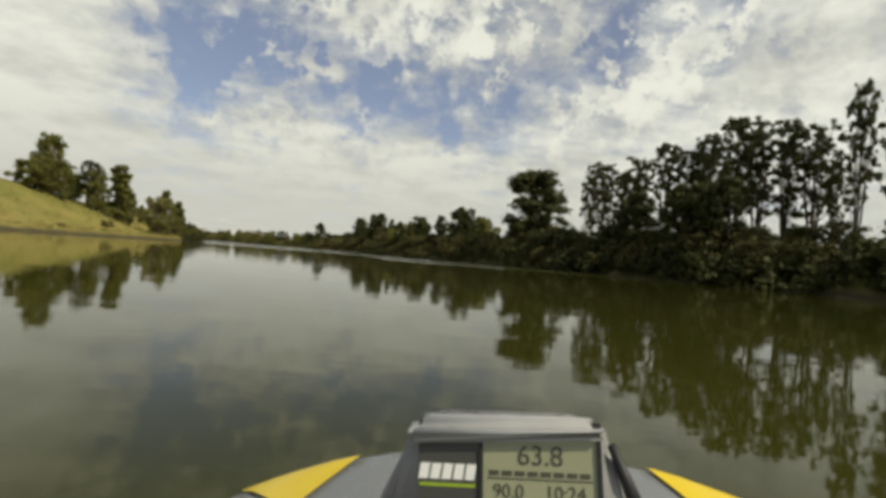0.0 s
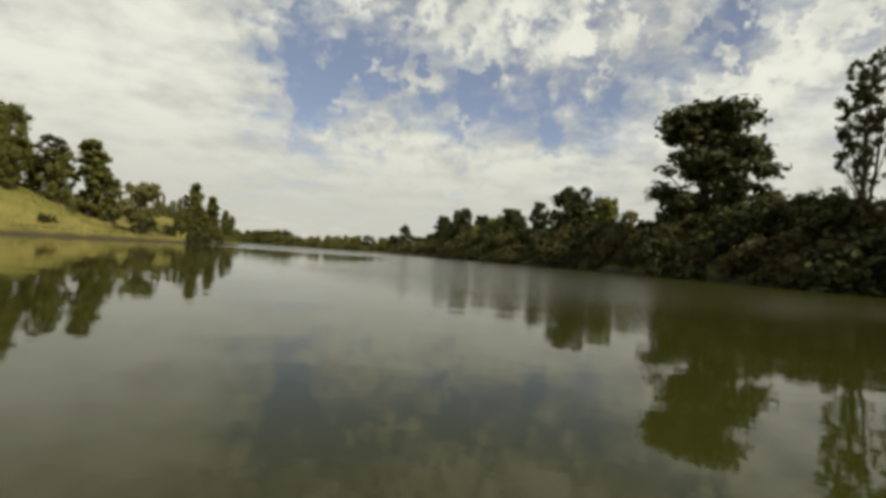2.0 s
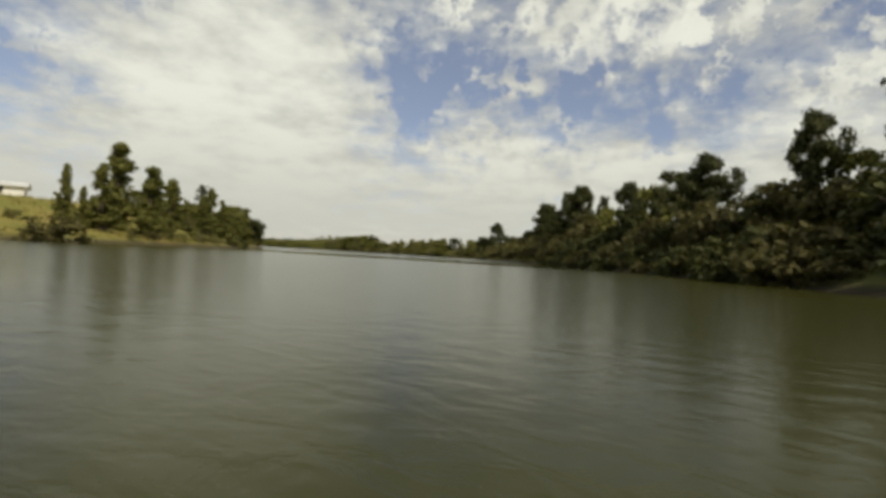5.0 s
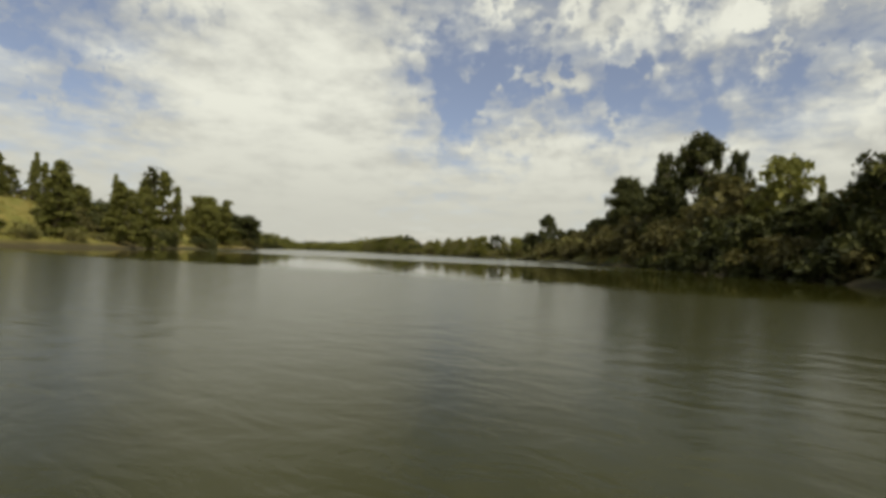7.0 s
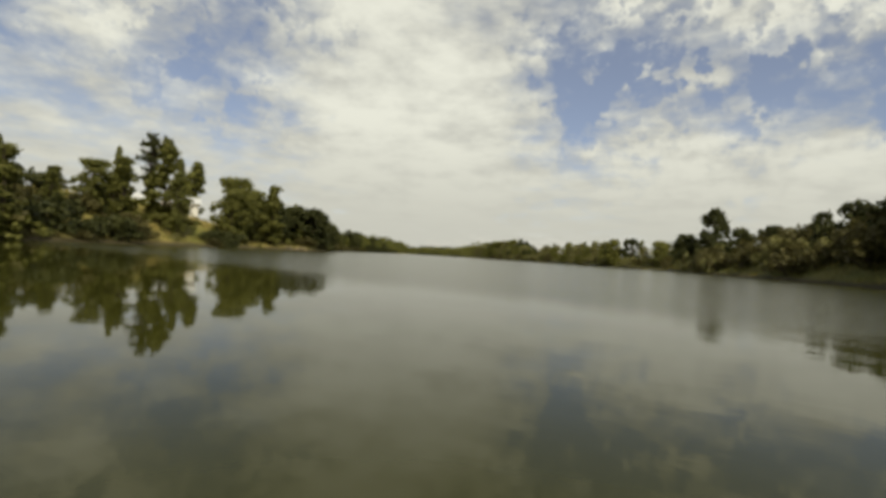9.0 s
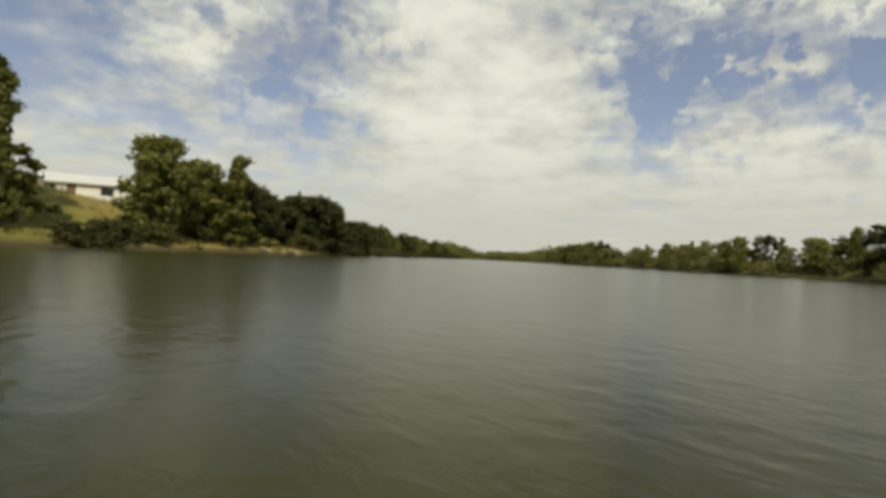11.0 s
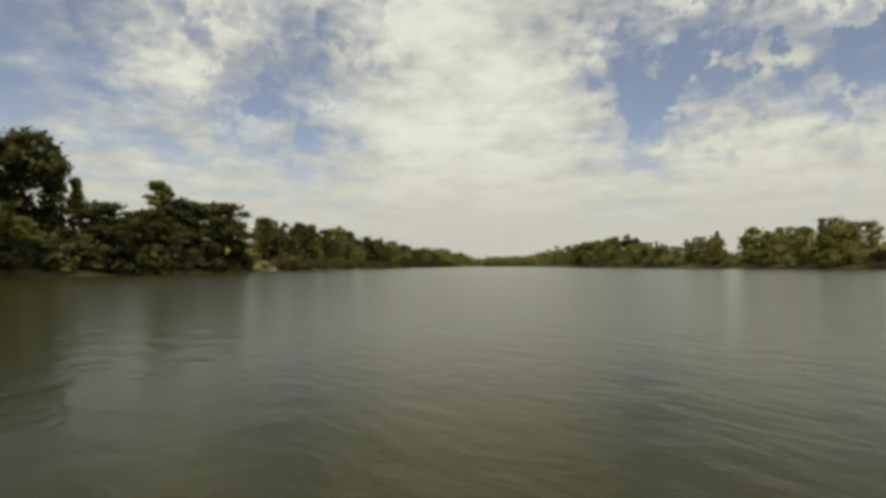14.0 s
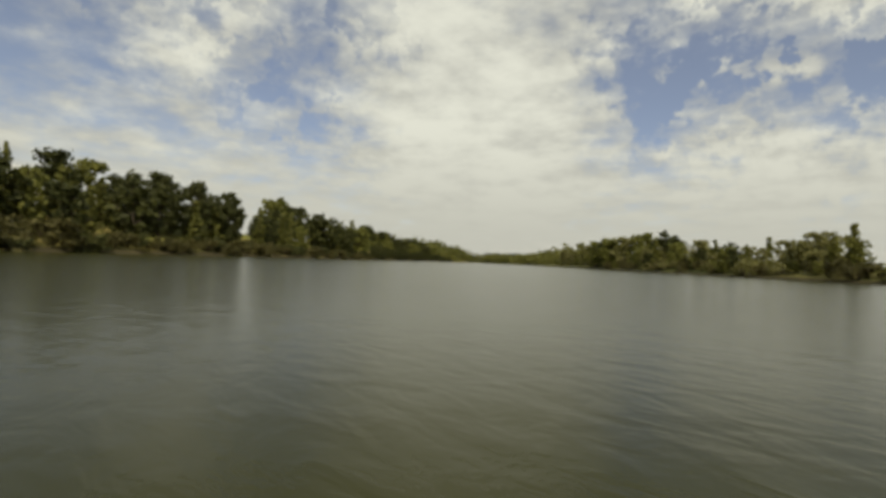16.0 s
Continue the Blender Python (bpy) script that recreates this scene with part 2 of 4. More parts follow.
LEFT_SHORE = np.array([(-40, -3000), (-44, -200), (-54, -50), (-54, 20), (-50, 60), (-49, 88), (-61, 120), (-72, 142), (-88, 158),
                       (-100, 171), (-111, 187), (-122, 202), (-149, 225), (-176, 248), (-205, 272), (-420, 497), (-590, 690), (-760, 760), (-3100, 900)], float)
RIGHT_SHORE = np.array([(75, -3000), (66, -200), (46, -30), (34, 20), (22, 50), (9, 80), (-3, 110), (-15, 140), (-24, 164),
                        (-40, 198), (-55, 232), (-72, 264), (-84, 286), (-120, 312), (-165, 350), (-210, 392), (-440, 628), (-590, 785), (-760, 850), (-3100, 1000)], float)


def shore(points, line):
    """Signed distance to a shore line (positive to its left) and how far along it the nearest point lies, by its y."""
    best = np.full(len(points), 1e12)
    side = np.zeros(len(points))
    along = np.zeros(len(points))
    for a, b in zip(line[:-1], line[1:]):
        d = b - a
        u = np.clip(((points - a) @ d) / (d @ d), 0, 1)
        q = a + u[:, None] * d
        r = points - q
        dist = np.hypot(r[:, 0], r[:, 1])
        s = d[0] * r[:, 1] - d[1] * r[:, 0]
        closer = dist < best - 1e-9
        best = np.where(closer, dist, best)
        side = np.where(closer, np.sign(s), side)
        along = np.where(closer, q[:, 1], along)
    return best * side, along


def soft(u):
    u = np.clip(u, 0, 1)
    return u * u * (3 - 2 * u)


def wobble(x, y, size, seed):
    """Smooth irregular field about zero."""
    k = 2 * math.pi / size
    return (np.sin(k * x + seed) * np.cos(k * 1.13 * y + 2.1 * seed) + 0.6 * np.sin(k * 2.3 * y - k * 1.4 * x + seed * 3.7)
            + 0.35 * np.sin(k * 4.1 * x + k * 3.2 * y + seed * 1.9)) / 1.95


def land_height(points):
    x, y = points[:, 0], points[:, 1]
    dl, al = shore(points, LEFT_SHORE)
    dr, ar = shore(points, RIGHT_SHORE)
    dr = -dr
    dl = dl + wobble(x, y, 23, 1.0) * 1.2
    dr = dr + wobble(x, y, 19, 2.0) * 1.0
    crest = np.interp(al, [-300, 20, 60, 95, 120, 150, 180, 200, 215, 235, 250, 280, 400], [5, 8, 8, 6.5, 4.2, 4.4, 5.0, 3.5, 2.2, 4.6, 4.8, 3.8, 3.2])
    width = np.interp(al, [20, 95, 120, 150, 180, 200, 215, 250], [25, 22, 17, 12, 13, 20, 24, 17])
    left = 0.75 * soft((dl + 1.0) / 1.8) + crest * soft((dl - 1) / width) + wobble(x, y, 31, 4.0) * 0.25 * soft(dl / 8)
    high = np.interp(ar, [-200, 20, 100, 160, 240, 300, 400], [4.2, 4.2, 3.6, 3.0, 2.4, 1.4, 1.6])
    right = high * soft((dr + 0.8) / 5.5) + wobble(x, y, 27, 5.0) * 0.25 * soft(dr / 8)
    inner = np.minimum(-dl, -dr)
    bed = -0.15 - 1.8 * soft(inner / 12)
    z = np.where(dl > -1.5, np.maximum(left, bed), np.where(dr > -1.5, np.maximum(right, bed), bed))
    return z - np.where((dl < -0.2) & (dr < -0.2), 0.12, 0.0)


def land_z(x, y):
    return float(land_height(np.array([[x, y]], float))[0])


def ticks(lo, hi, step, far):
    mid = list(np.arange(lo, hi + step / 2, step))
    low, high_, s = [], [], step
    a, b = mid[0], mid[-1]
    while a > -far or b < far:
        s *= 1.35
        a -= s
        b += s
        low.append(a)
        high_.append(b)
    return np.array(low[::-1] + mid + high_)


gx, gy = ticks(-640, 110, 3.1, 3300), ticks(-40, 860, 3.1, 3300)
XX, YY = np.meshgrid(gx, gy)
grid = np.stack([XX.ravel(), YY.ravel()], 1)
zz = land_height(grid)
nx = len(gx)
quads = [(j * nx + i, j * nx + i + 1, (j + 1) * nx + i + 1, (j + 1) * nx + i) for j in range(len(gy) - 1) for i in range(nx - 1)]
ground = part("ground", np.column_stack([grid, zz]), quads, GRASS_LIT, smooth=True)
ground.data.materials.append(GRASS_SHADED)
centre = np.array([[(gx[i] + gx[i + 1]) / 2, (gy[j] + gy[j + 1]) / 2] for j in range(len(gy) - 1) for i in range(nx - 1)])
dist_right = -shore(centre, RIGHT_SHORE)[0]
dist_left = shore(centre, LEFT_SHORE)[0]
# faces nearer the right shore take the darker, shade-coloured grass
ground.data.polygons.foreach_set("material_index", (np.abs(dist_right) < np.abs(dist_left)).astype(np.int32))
tagged(ground, "dry golden and green grass banks above the river, right one darkened for shade", "ground", kind="structure")

water = part("water", [(-3200, -3200, 0), (3200, -3200, 0), (3200, 3200, 0), (-3200, 3200, 0)], [(0, 1, 2, 3)], WATER)
tagged(water, "brown-green river water, calm with faint ripples", "water", kind="structure")

# pale sandy landings at the foot of the grassy bank
SAND = ground_material("river_sand", (0.46, 0.37, 0.24), (0.38, 0.31, 0.20), (0.20, 0.15, 0.09))
for sx, sy, half_long, half_wide in ((-120.2, 198.9, 2.1, 1.3), (-116.8, 194.2, 2.1, 1.3), (-162.3, 235.8, 2.1, 1.3), (-168.0, 240.7, 2.1, 1.3)):
    n_round, v_, f_ = 28, [(0, 0, 0.55)], []
    for ring, lift in ((0.45, 0.50), (0.8, 0.28), (1.0, -0.2)):
        for q in range(n_round):
            g = 2 * math.pi * q / n_round
            rough_ = 1 + 0.16 * math.sin(3 * g + sx) + 0.09 * math.sin(7 * g + sy)
            v_.append((math.cos(g) * half_long * ring * rough_, math.sin(g) * half_wide * ring * rough_, lift))
    f_ += [(0, 1 + q, 1 + (q + 1) % n_round) for q in range(n_round)]
    f_ += [(1 + c * n_round + q, 1 + (c + 1) * n_round + q, 1 + (c + 1) * n_round + (q + 1) % n_round, 1 + c * n_round + (q + 1) % n_round) for c in range(2) for q in range(n_round)]
    landing = part("sandbank", v_, f_, SAND, smooth=True)
    landing.matrix_basis = pose(sx, sy, 0.12, 0, 0, 138)
    tagged(landing, "low pale sandy landing at the water's edge", "sandbank", kind="structure")

# ---- trees ----
def tube(points, radii, sides=7):
    """A tapered limb along points."""
    verts, faces = [], []
    for i, p in enumerate(points):
        d = Vector(points[min(i + 1, len(points) - 1)]) - Vector(points[max(i - 1, 0)])
        q = d.to_track_quat("Z", "Y")
        for k in range(sides):
            a = 2 * math.pi * k / sides
            verts.append(Vector(p) + q @ Vector((math.cos(a) * radii[i], math.sin(a) * radii[i], 0)))
    for i in range(len(points) - 1):
        for k in range(sides):
            a, b = i * sides + k, i * sides + (k + 1) % sides
            faces.append((a, b, b + sides, a + sides))
    faces.append(tuple(range(sides))[::-1])
    faces.append(tuple((len(points) - 1) * sides + k for k in range(sides)))
    return verts, faces


def joined(pieces):
    verts, faces = [], []
    for v, f in pieces:
        n = len(verts)
        verts += list(v)
        faces += [tuple(i + n for i in g) for g in f]
    return verts, faces


def leaves(rng, centres, radii, count, size, flat_z=0.85, shell=0.35):
    """Small folded leaves scattered through clumps; returns vertices and faces."""
    which = rng.choice(len(centres), count, p=radii ** 2 / np.sum(radii ** 2))
    d = rng.normal(size=(count, 3))
    d /= np.linalg.norm(d, axis=1)[:, None]
    r = radii[which] * (shell + (1 - shell) * rng.random(count)) * (1 + 0.18 * rng.normal(size=count))
    p = centres[which] + d * r[:, None] * np.array([1, 1, flat_z])
    c = d + rng.normal(size=(count, 3)) * 0.42 + np.array([0, 0, 0.25])
    c /= np.linalg.norm(c, axis=1)[:, None]
    a = np.cross(c, rng.normal(size=(count, 3)))
    a /= np.linalg.norm(a, axis=1)[:, None]
    b = np.cross(c, a)
    s = size * (0.6 + 0.8 * rng.random(count))[:, None]
    v = np.stack([p - a * s, p + b * s * 0.55 + c * s * 0.15, p + a * s, p - b * s * 0.55 + c * s * 0.15], 1).reshape(-1, 3)
    i = np.arange(count) * 4
    f = np.stack([i, i + 1, i + 2, i + 3], 1)
    return v, f


def limbs_to(rng, trunk, radii, centres, thick, every=1):
    """Limbs from the trunk to the clumps of the crown."""
    out = [tube(trunk, radii, 8)]
    top = np.array(trunk)
    for c in centres[::every]:
        fit_ = top[(top[:, 2] < c[2] - 0.3)]
        if not len(fit_):
            continue
        base = fit_[max(0, len(fit_) - 1 - rng.integers(0, 2))]
        mid = (base + c) / 2 + np.array([0, 0, -0.15 * np.linalg.norm(c - base)]) + rng.normal(size=3) * 0.15
        out.append(tube([tuple(base), tuple(mid), tuple(c)], [thick, thick * 0.6, thick * 0.2], 5))
    return out


def crown_centres(rng, kind, h):
    """Middles and radii of the leaf clumps of a crown."""
    if kind == "broadleaf":
        n = 80
        u = rng.random(n)
        z = h * (0.10 + 0.84 * u)
        reach = h * 0.31 * np.sqrt(np.clip(1 - (1.9 * u - 0.9) ** 2 * 0.8, 0.06, 1)) * (0.8 + 0.4 * rng.random(n))
        rad = h * (0.055 + 0.050 * rng.random(n))
    elif kind == "gum":
        n = 150
        u = rng.random(n) ** 0.8
        z = h * (0.26 + 0.72 * u)
        reach = h * 0.17 * np.sqrt(np.clip(1 - (1.6 * u - 0.85) ** 2, 0.12, 1)) * (0.6 + 0.7 * rng.random(n))
        rad = h * (0.012 + 0.028 * rng.random(n))
    elif kind == "conifer":
        n = 120
        u = rng.random(n) ** 1.05
        z = h * (0.04 + 0.94 * u)
        reach = h * 0.22 * (1 - u) ** 0.95 * (0.55 + 0.75 * rng.random(n)) + 0.05
        rad = h * (0.012 + 0.055 * (1 - u) * (0.5 + 0.7 * rng.random(n)))
    elif kind == "poplar":
        n = 60
        u = rng.random(n)
        z = h * (0.08 + 0.88 * u)
        reach = h * 0.115 * np.sqrt(np.clip(1 - (1.6 * u - 0.65) ** 2, 0.05, 1))
        rad = h * (0.030 + 0.030 * rng.random(n)) * (1.15 - 0.6 * u)
    else:
        n = 30
        z = h * (0.06 + 0.74 * rng.random(n))
        reach = h * 0.62 * np.sqrt(np.clip(1 - (z / h) ** 2, 0.1, 1))
        rad = h * (0.12 + 0.12 * rng.random(n))
    a = rng.random(n) * 2 * math.pi
    q = np.sqrt(rng.random(n)) * reach
    c = np.stack([np.cos(a) * q, np.sin(a) * q, z], 1)
    return c[np.argsort(z)], rad


def make_tree(name, kind, h, leaf_mat, bark, count, size, seed, label, category="tree", bare=False):
    """A tree of height h standing at the origin: a trunk with limbs, and a crown."""
    rng = np.random.default_rng(seed)
    centres, radii = crown_centres(rng, kind, h)
    n_clumps = len(centres)
    root = new(name)
    root.empty_display_size = 0.5
    lean = rng.normal(size=2) * 0.03 * h
    top = {"broadleaf": 0.72, "gum": 0.85, "conifer": 0.95, "poplar": 0.92}.get(kind, 0.5)
    r0 = {"broadleaf": 0.028, "gum": 0.017, "conifer": 0.018, "poplar": 0.020}.get(kind, 0.03) * h
    trunk = [(lean[0] * u ** 2 + rng.normal() * 0.01 * h * u, lean[1] * u ** 2 + rng.normal() * 0.01 * h * u, -0.4 + (h * top + 0.4) * u)
             for u in (0, 0.08, 0.25, 0.45, 0.65, 0.85, 1)]
    rr = [r0 * k for k in (1.35, 1.05, 0.9, 0.72, 0.52, 0.3, 0.1)]
    if kind == "shrub":
        stems = []
        for c in centres[::3]:
            stems.append(tube([(c[0] * 0.1, c[1] * 0.1, -0.2), (c[0] * 0.5, c[1] * 0.5, c[2] * 0.6), tuple(c)], [0.05, 0.04, 0.015], 5))
        v, f = joined(stems)
    else:
        every = 6 if count < 2000 else (3 if n_clumps > 100 else 2)
        wood_ = limbs_to(rng, trunk, rr, centres, r0 * 0.35, every)
        if kind == "gum":  # two further stems from the same foot
            for k in range(2):
                a = rng.random() * 6.28
                fork = [(p[0] + math.cos(a) * 0.09 * h * u ** 0.8, p[1] + math.sin(a) * 0.09 * h * u ** 0.8, p[2]) for p, u in zip(trunk, (0.02, 0.15, 0.35, 0.55, 0.75, 0.9, 1))]
                wood_.append(tube(fork, [q * 0.7 for q in rr], 7))
        v, f = joined(wood_)
    part("stem" if kind == "shrub" else "trunk", v, f, bark, root, smooth=True)
    if bare:
        v, f = leaves(rng, centres, radii * 1.2, count, size, 1.0, 0.1)
        # bare twigs: long and thin
        v = v.reshape(-1, 4, 3)
        mid = v.mean(1, keepdims=True)
        up = np.array([0, 0, size * 1.2])
        v[:, 1] = mid[:, 0] + (v[:, 1] - mid[:, 0]) * 0.08
        v[:, 3] = mid[:, 0] + (v[:, 3] - mid[:, 0]) * 0.08
        v[:, 2] += up
        part("twig_crown", v.reshape(-1, 3), f, leaf_mat, root)
    else:
        v, f = leaves(rng, centres, radii, count, size)
        part("crown", v, f, leaf_mat, root)
    tagged(root, label, category)
    return root


KINDS = {}


def kind_of(key, *variants):
    KINDS[key] = list(variants)


kind_of("round", *[("broadleaf_tree", "broadleaf", 12.0, LEAF_SHADED, BARK_DARK, 8000, 0.265, s, "dense dark green broadleaf tree on the river bank") for s in (1, 2, 3)])
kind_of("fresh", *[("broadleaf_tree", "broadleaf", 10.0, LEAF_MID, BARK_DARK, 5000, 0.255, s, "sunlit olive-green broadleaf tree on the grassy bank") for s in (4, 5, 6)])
kind_of("gum", *[("gum_tree", "gum", 15.0, LEAF_SHADED, BARK_DARK, 8500, 0.150, s, "tall thin gum tree with bare trunk and open crown") for s in (7, 8, 9)])
kind_of("pine", *[("conifer", "conifer", 11.0, LEAF_PINE, BARK_DARK, 4600, 0.235, s, "pointed dark green conifer at the waterside") for s in (10, 11, 12)])
kind_of("poplar", *[("poplar", "poplar", 13.0, LEAF_GREEN, BARK_DARK, 5200, 0.24, s, "narrow upright poplar with dense green crown") for s in (13, 14)])
kind_of("pale", *[("willow_tree", "broadleaf", 8.0, LEAF_PALE, BARK_PALE, 4200, 0.22, s, "pale yellow-green willow at the waterside") for s in (15, 16)])
kind_of("bare", *[("bare_tree", "gum", 9.0, TWIG, BARK_PALE, 1800, 0.30, s, "leafless grey tree with fine twigs", "tree", True) for s in (17, 18)])
kind_of("spire", ("bare_poplar", "poplar", 9.0, TWIG, BARK_PALE, 1500, 0.30, 26, "leafless narrow grey poplar on the hill crest", "tree", True))
kind_of("shrub", *[("shrub", "shrub", 2.6, LEAF_OLIVE, BARK_DARK, 620, 0.20, s, "olive-brown shrub on the steep river bank", "shrub") for s in (19, 20, 21)])
kind_of("bush", *[("bush", "shrub", 2.6, LEAF_SHADED, BARK_DARK, 620, 0.21, s, "dark green bush overhanging the water", "bush") for s in (22, 23)])
kind_of("dry", *[("dry_bush", "shrub", 2.6, LEAF_PALE, BARK_PALE, 620, 0.19, s, "pale dry bush on the grassy bank", "bush") for s in (24, 25)])
kind_of("far_round", *[("broadleaf_tree", "broadleaf", 8.0, LEAF_SHADED, BARK_DARK, 950, 0.40, s, "dark green broadleaf tree in the waterside wood") for s in (31, 32, 33)])
kind_of("far_fresh", *[("broadleaf_tree", "broadleaf", 8.0, LEAF_GREEN, BARK_DARK, 950, 0.40, s, "mid-green broadleaf tree in the waterside wood") for s in (34, 35)])
kind_of("far_pale", *[("willow_tree", "broadleaf", 7.0, LEAF_PALE, BARK_PALE, 1000, 0.33, s, "pale yellow-green willow down the river") for s in (36, 37)])
kind_of("far_pine", *[("conifer", "conifer", 9.0, LEAF_PINE, BARK_DARK, 1000, 0.33, s, "small dark conifer down the river") for s in (38, 39)])

MADE = {}
GROUPS = {"round": "trees on the dark bank", "gum": "gum trees", "pine": "conifers", "poplar": "poplars", "fresh": "trees on the grassy bank",
          "pale": "willows", "bare": "bare trees", "shrub": "bank shrubs", "bush": "bank bushes", "dry": "dry bushes", "spire": "bare trees",
          "far_round": "waterside wood", "far_fresh": "waterside wood", "far_pale": "willows", "far_pine": "conifers"}
place_rng = random.Random(11)


def plant(key, x, y, top=None, height=None, wide=1.0):
    """One tree or shrub on the land, its tip at the height top above the water (or of the given height)."""
    i = place_rng.randrange(len(KINDS[key]))
    spec = KINDS[key][i]
    z = land_z(x, y) - 0.05
    tall = (top - z) if height is None else height
    s = tall / spec[2]
    m = Matrix.Translation((x, y, z)) @ Matrix.Rotation(place_rng.random() * 6.28, 4, "Z") @ Matrix.Diagonal((s * wide, s * wide, s, 1))
    if (key, i) not in MADE:
        ob = make_tree(*spec)
        tagged(ob, group=GROUPS[key])
        ob.matrix_basis = m
        MADE[(key, i)] = (ob, spec)
        return ob
    src = MADE[(key, i)][0]
    keep = src.matrix_basis.copy()
    src.matrix_basis = Matrix()
    ob = copy_thing(src, m)
    src.matrix_basis = keep
    return ob


far_rng = random.Random(5)


def along(line, d0, d1, offset, step):
    """Points beside a shore line, from y = d0 to y = d1."""
    pts = []
    for a, b in zip(line[:-1], line[1:]):
        d = b - a
        n = math.hypot(*d)
        for k in range(int(n / step + far_rng.random())):
            q = a + d * (k + far_rng.random()) * step / n
            if d0 < q[1] < d1:
                o = offset(far_rng)
                pts.append((q[0] + d[1] / n * o, q[1] - d[0] / n * o))
    return pts


def wood(line, y0, y1, near, deep, step, kinds, low, high, wide=1.1):
    """A belt of trees along a shore; near and deep are metres behind the water's edge."""
    turn = 1 if line is RIGHT_SHORE else -1
    for x, y in along(line, y0, y1, lambda r: turn * (near + (deep - near) * r.random()), step):
        plant(far_rng.choice(kinds), x, y, height=low + (high - low) * far_rng.random(), wide=wide * (0.85 + 0.3 * far_rng.random()))


# the dark bank; part of its shade is in the leaf colour
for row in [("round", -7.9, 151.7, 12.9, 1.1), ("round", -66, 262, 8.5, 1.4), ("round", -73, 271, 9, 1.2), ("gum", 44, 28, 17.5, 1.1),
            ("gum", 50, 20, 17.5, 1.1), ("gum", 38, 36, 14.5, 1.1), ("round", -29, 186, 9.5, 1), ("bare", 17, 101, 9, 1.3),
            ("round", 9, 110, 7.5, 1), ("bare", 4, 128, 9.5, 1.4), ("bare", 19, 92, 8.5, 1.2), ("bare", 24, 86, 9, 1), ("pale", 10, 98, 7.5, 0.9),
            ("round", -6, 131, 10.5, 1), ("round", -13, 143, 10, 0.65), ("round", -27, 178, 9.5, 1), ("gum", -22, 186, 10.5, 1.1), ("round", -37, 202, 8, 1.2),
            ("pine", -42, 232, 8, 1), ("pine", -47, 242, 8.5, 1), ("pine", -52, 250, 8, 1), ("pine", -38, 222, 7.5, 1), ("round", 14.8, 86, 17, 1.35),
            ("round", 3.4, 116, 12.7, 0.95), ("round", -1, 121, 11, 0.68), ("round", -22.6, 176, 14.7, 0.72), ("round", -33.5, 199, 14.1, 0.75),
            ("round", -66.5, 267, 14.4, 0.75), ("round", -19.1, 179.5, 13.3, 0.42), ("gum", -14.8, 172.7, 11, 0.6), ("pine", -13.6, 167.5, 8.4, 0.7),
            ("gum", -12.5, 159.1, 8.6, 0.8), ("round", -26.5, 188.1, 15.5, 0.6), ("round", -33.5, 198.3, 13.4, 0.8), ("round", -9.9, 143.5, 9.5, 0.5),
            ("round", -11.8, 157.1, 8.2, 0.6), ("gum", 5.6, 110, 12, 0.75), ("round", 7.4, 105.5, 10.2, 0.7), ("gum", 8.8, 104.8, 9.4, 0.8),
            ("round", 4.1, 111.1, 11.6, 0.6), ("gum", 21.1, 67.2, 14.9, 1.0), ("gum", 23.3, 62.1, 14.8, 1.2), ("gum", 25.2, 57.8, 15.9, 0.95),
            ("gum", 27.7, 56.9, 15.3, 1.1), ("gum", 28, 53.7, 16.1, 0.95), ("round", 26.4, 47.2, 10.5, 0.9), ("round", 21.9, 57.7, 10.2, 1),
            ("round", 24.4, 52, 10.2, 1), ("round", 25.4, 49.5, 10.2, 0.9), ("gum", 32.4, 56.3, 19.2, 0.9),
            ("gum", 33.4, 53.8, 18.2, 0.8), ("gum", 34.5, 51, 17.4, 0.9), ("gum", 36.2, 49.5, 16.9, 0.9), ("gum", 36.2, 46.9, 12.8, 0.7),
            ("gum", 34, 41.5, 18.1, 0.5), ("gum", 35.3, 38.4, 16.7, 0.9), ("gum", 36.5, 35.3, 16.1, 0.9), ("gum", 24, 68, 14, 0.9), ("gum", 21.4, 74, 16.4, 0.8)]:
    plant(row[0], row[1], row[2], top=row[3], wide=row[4])
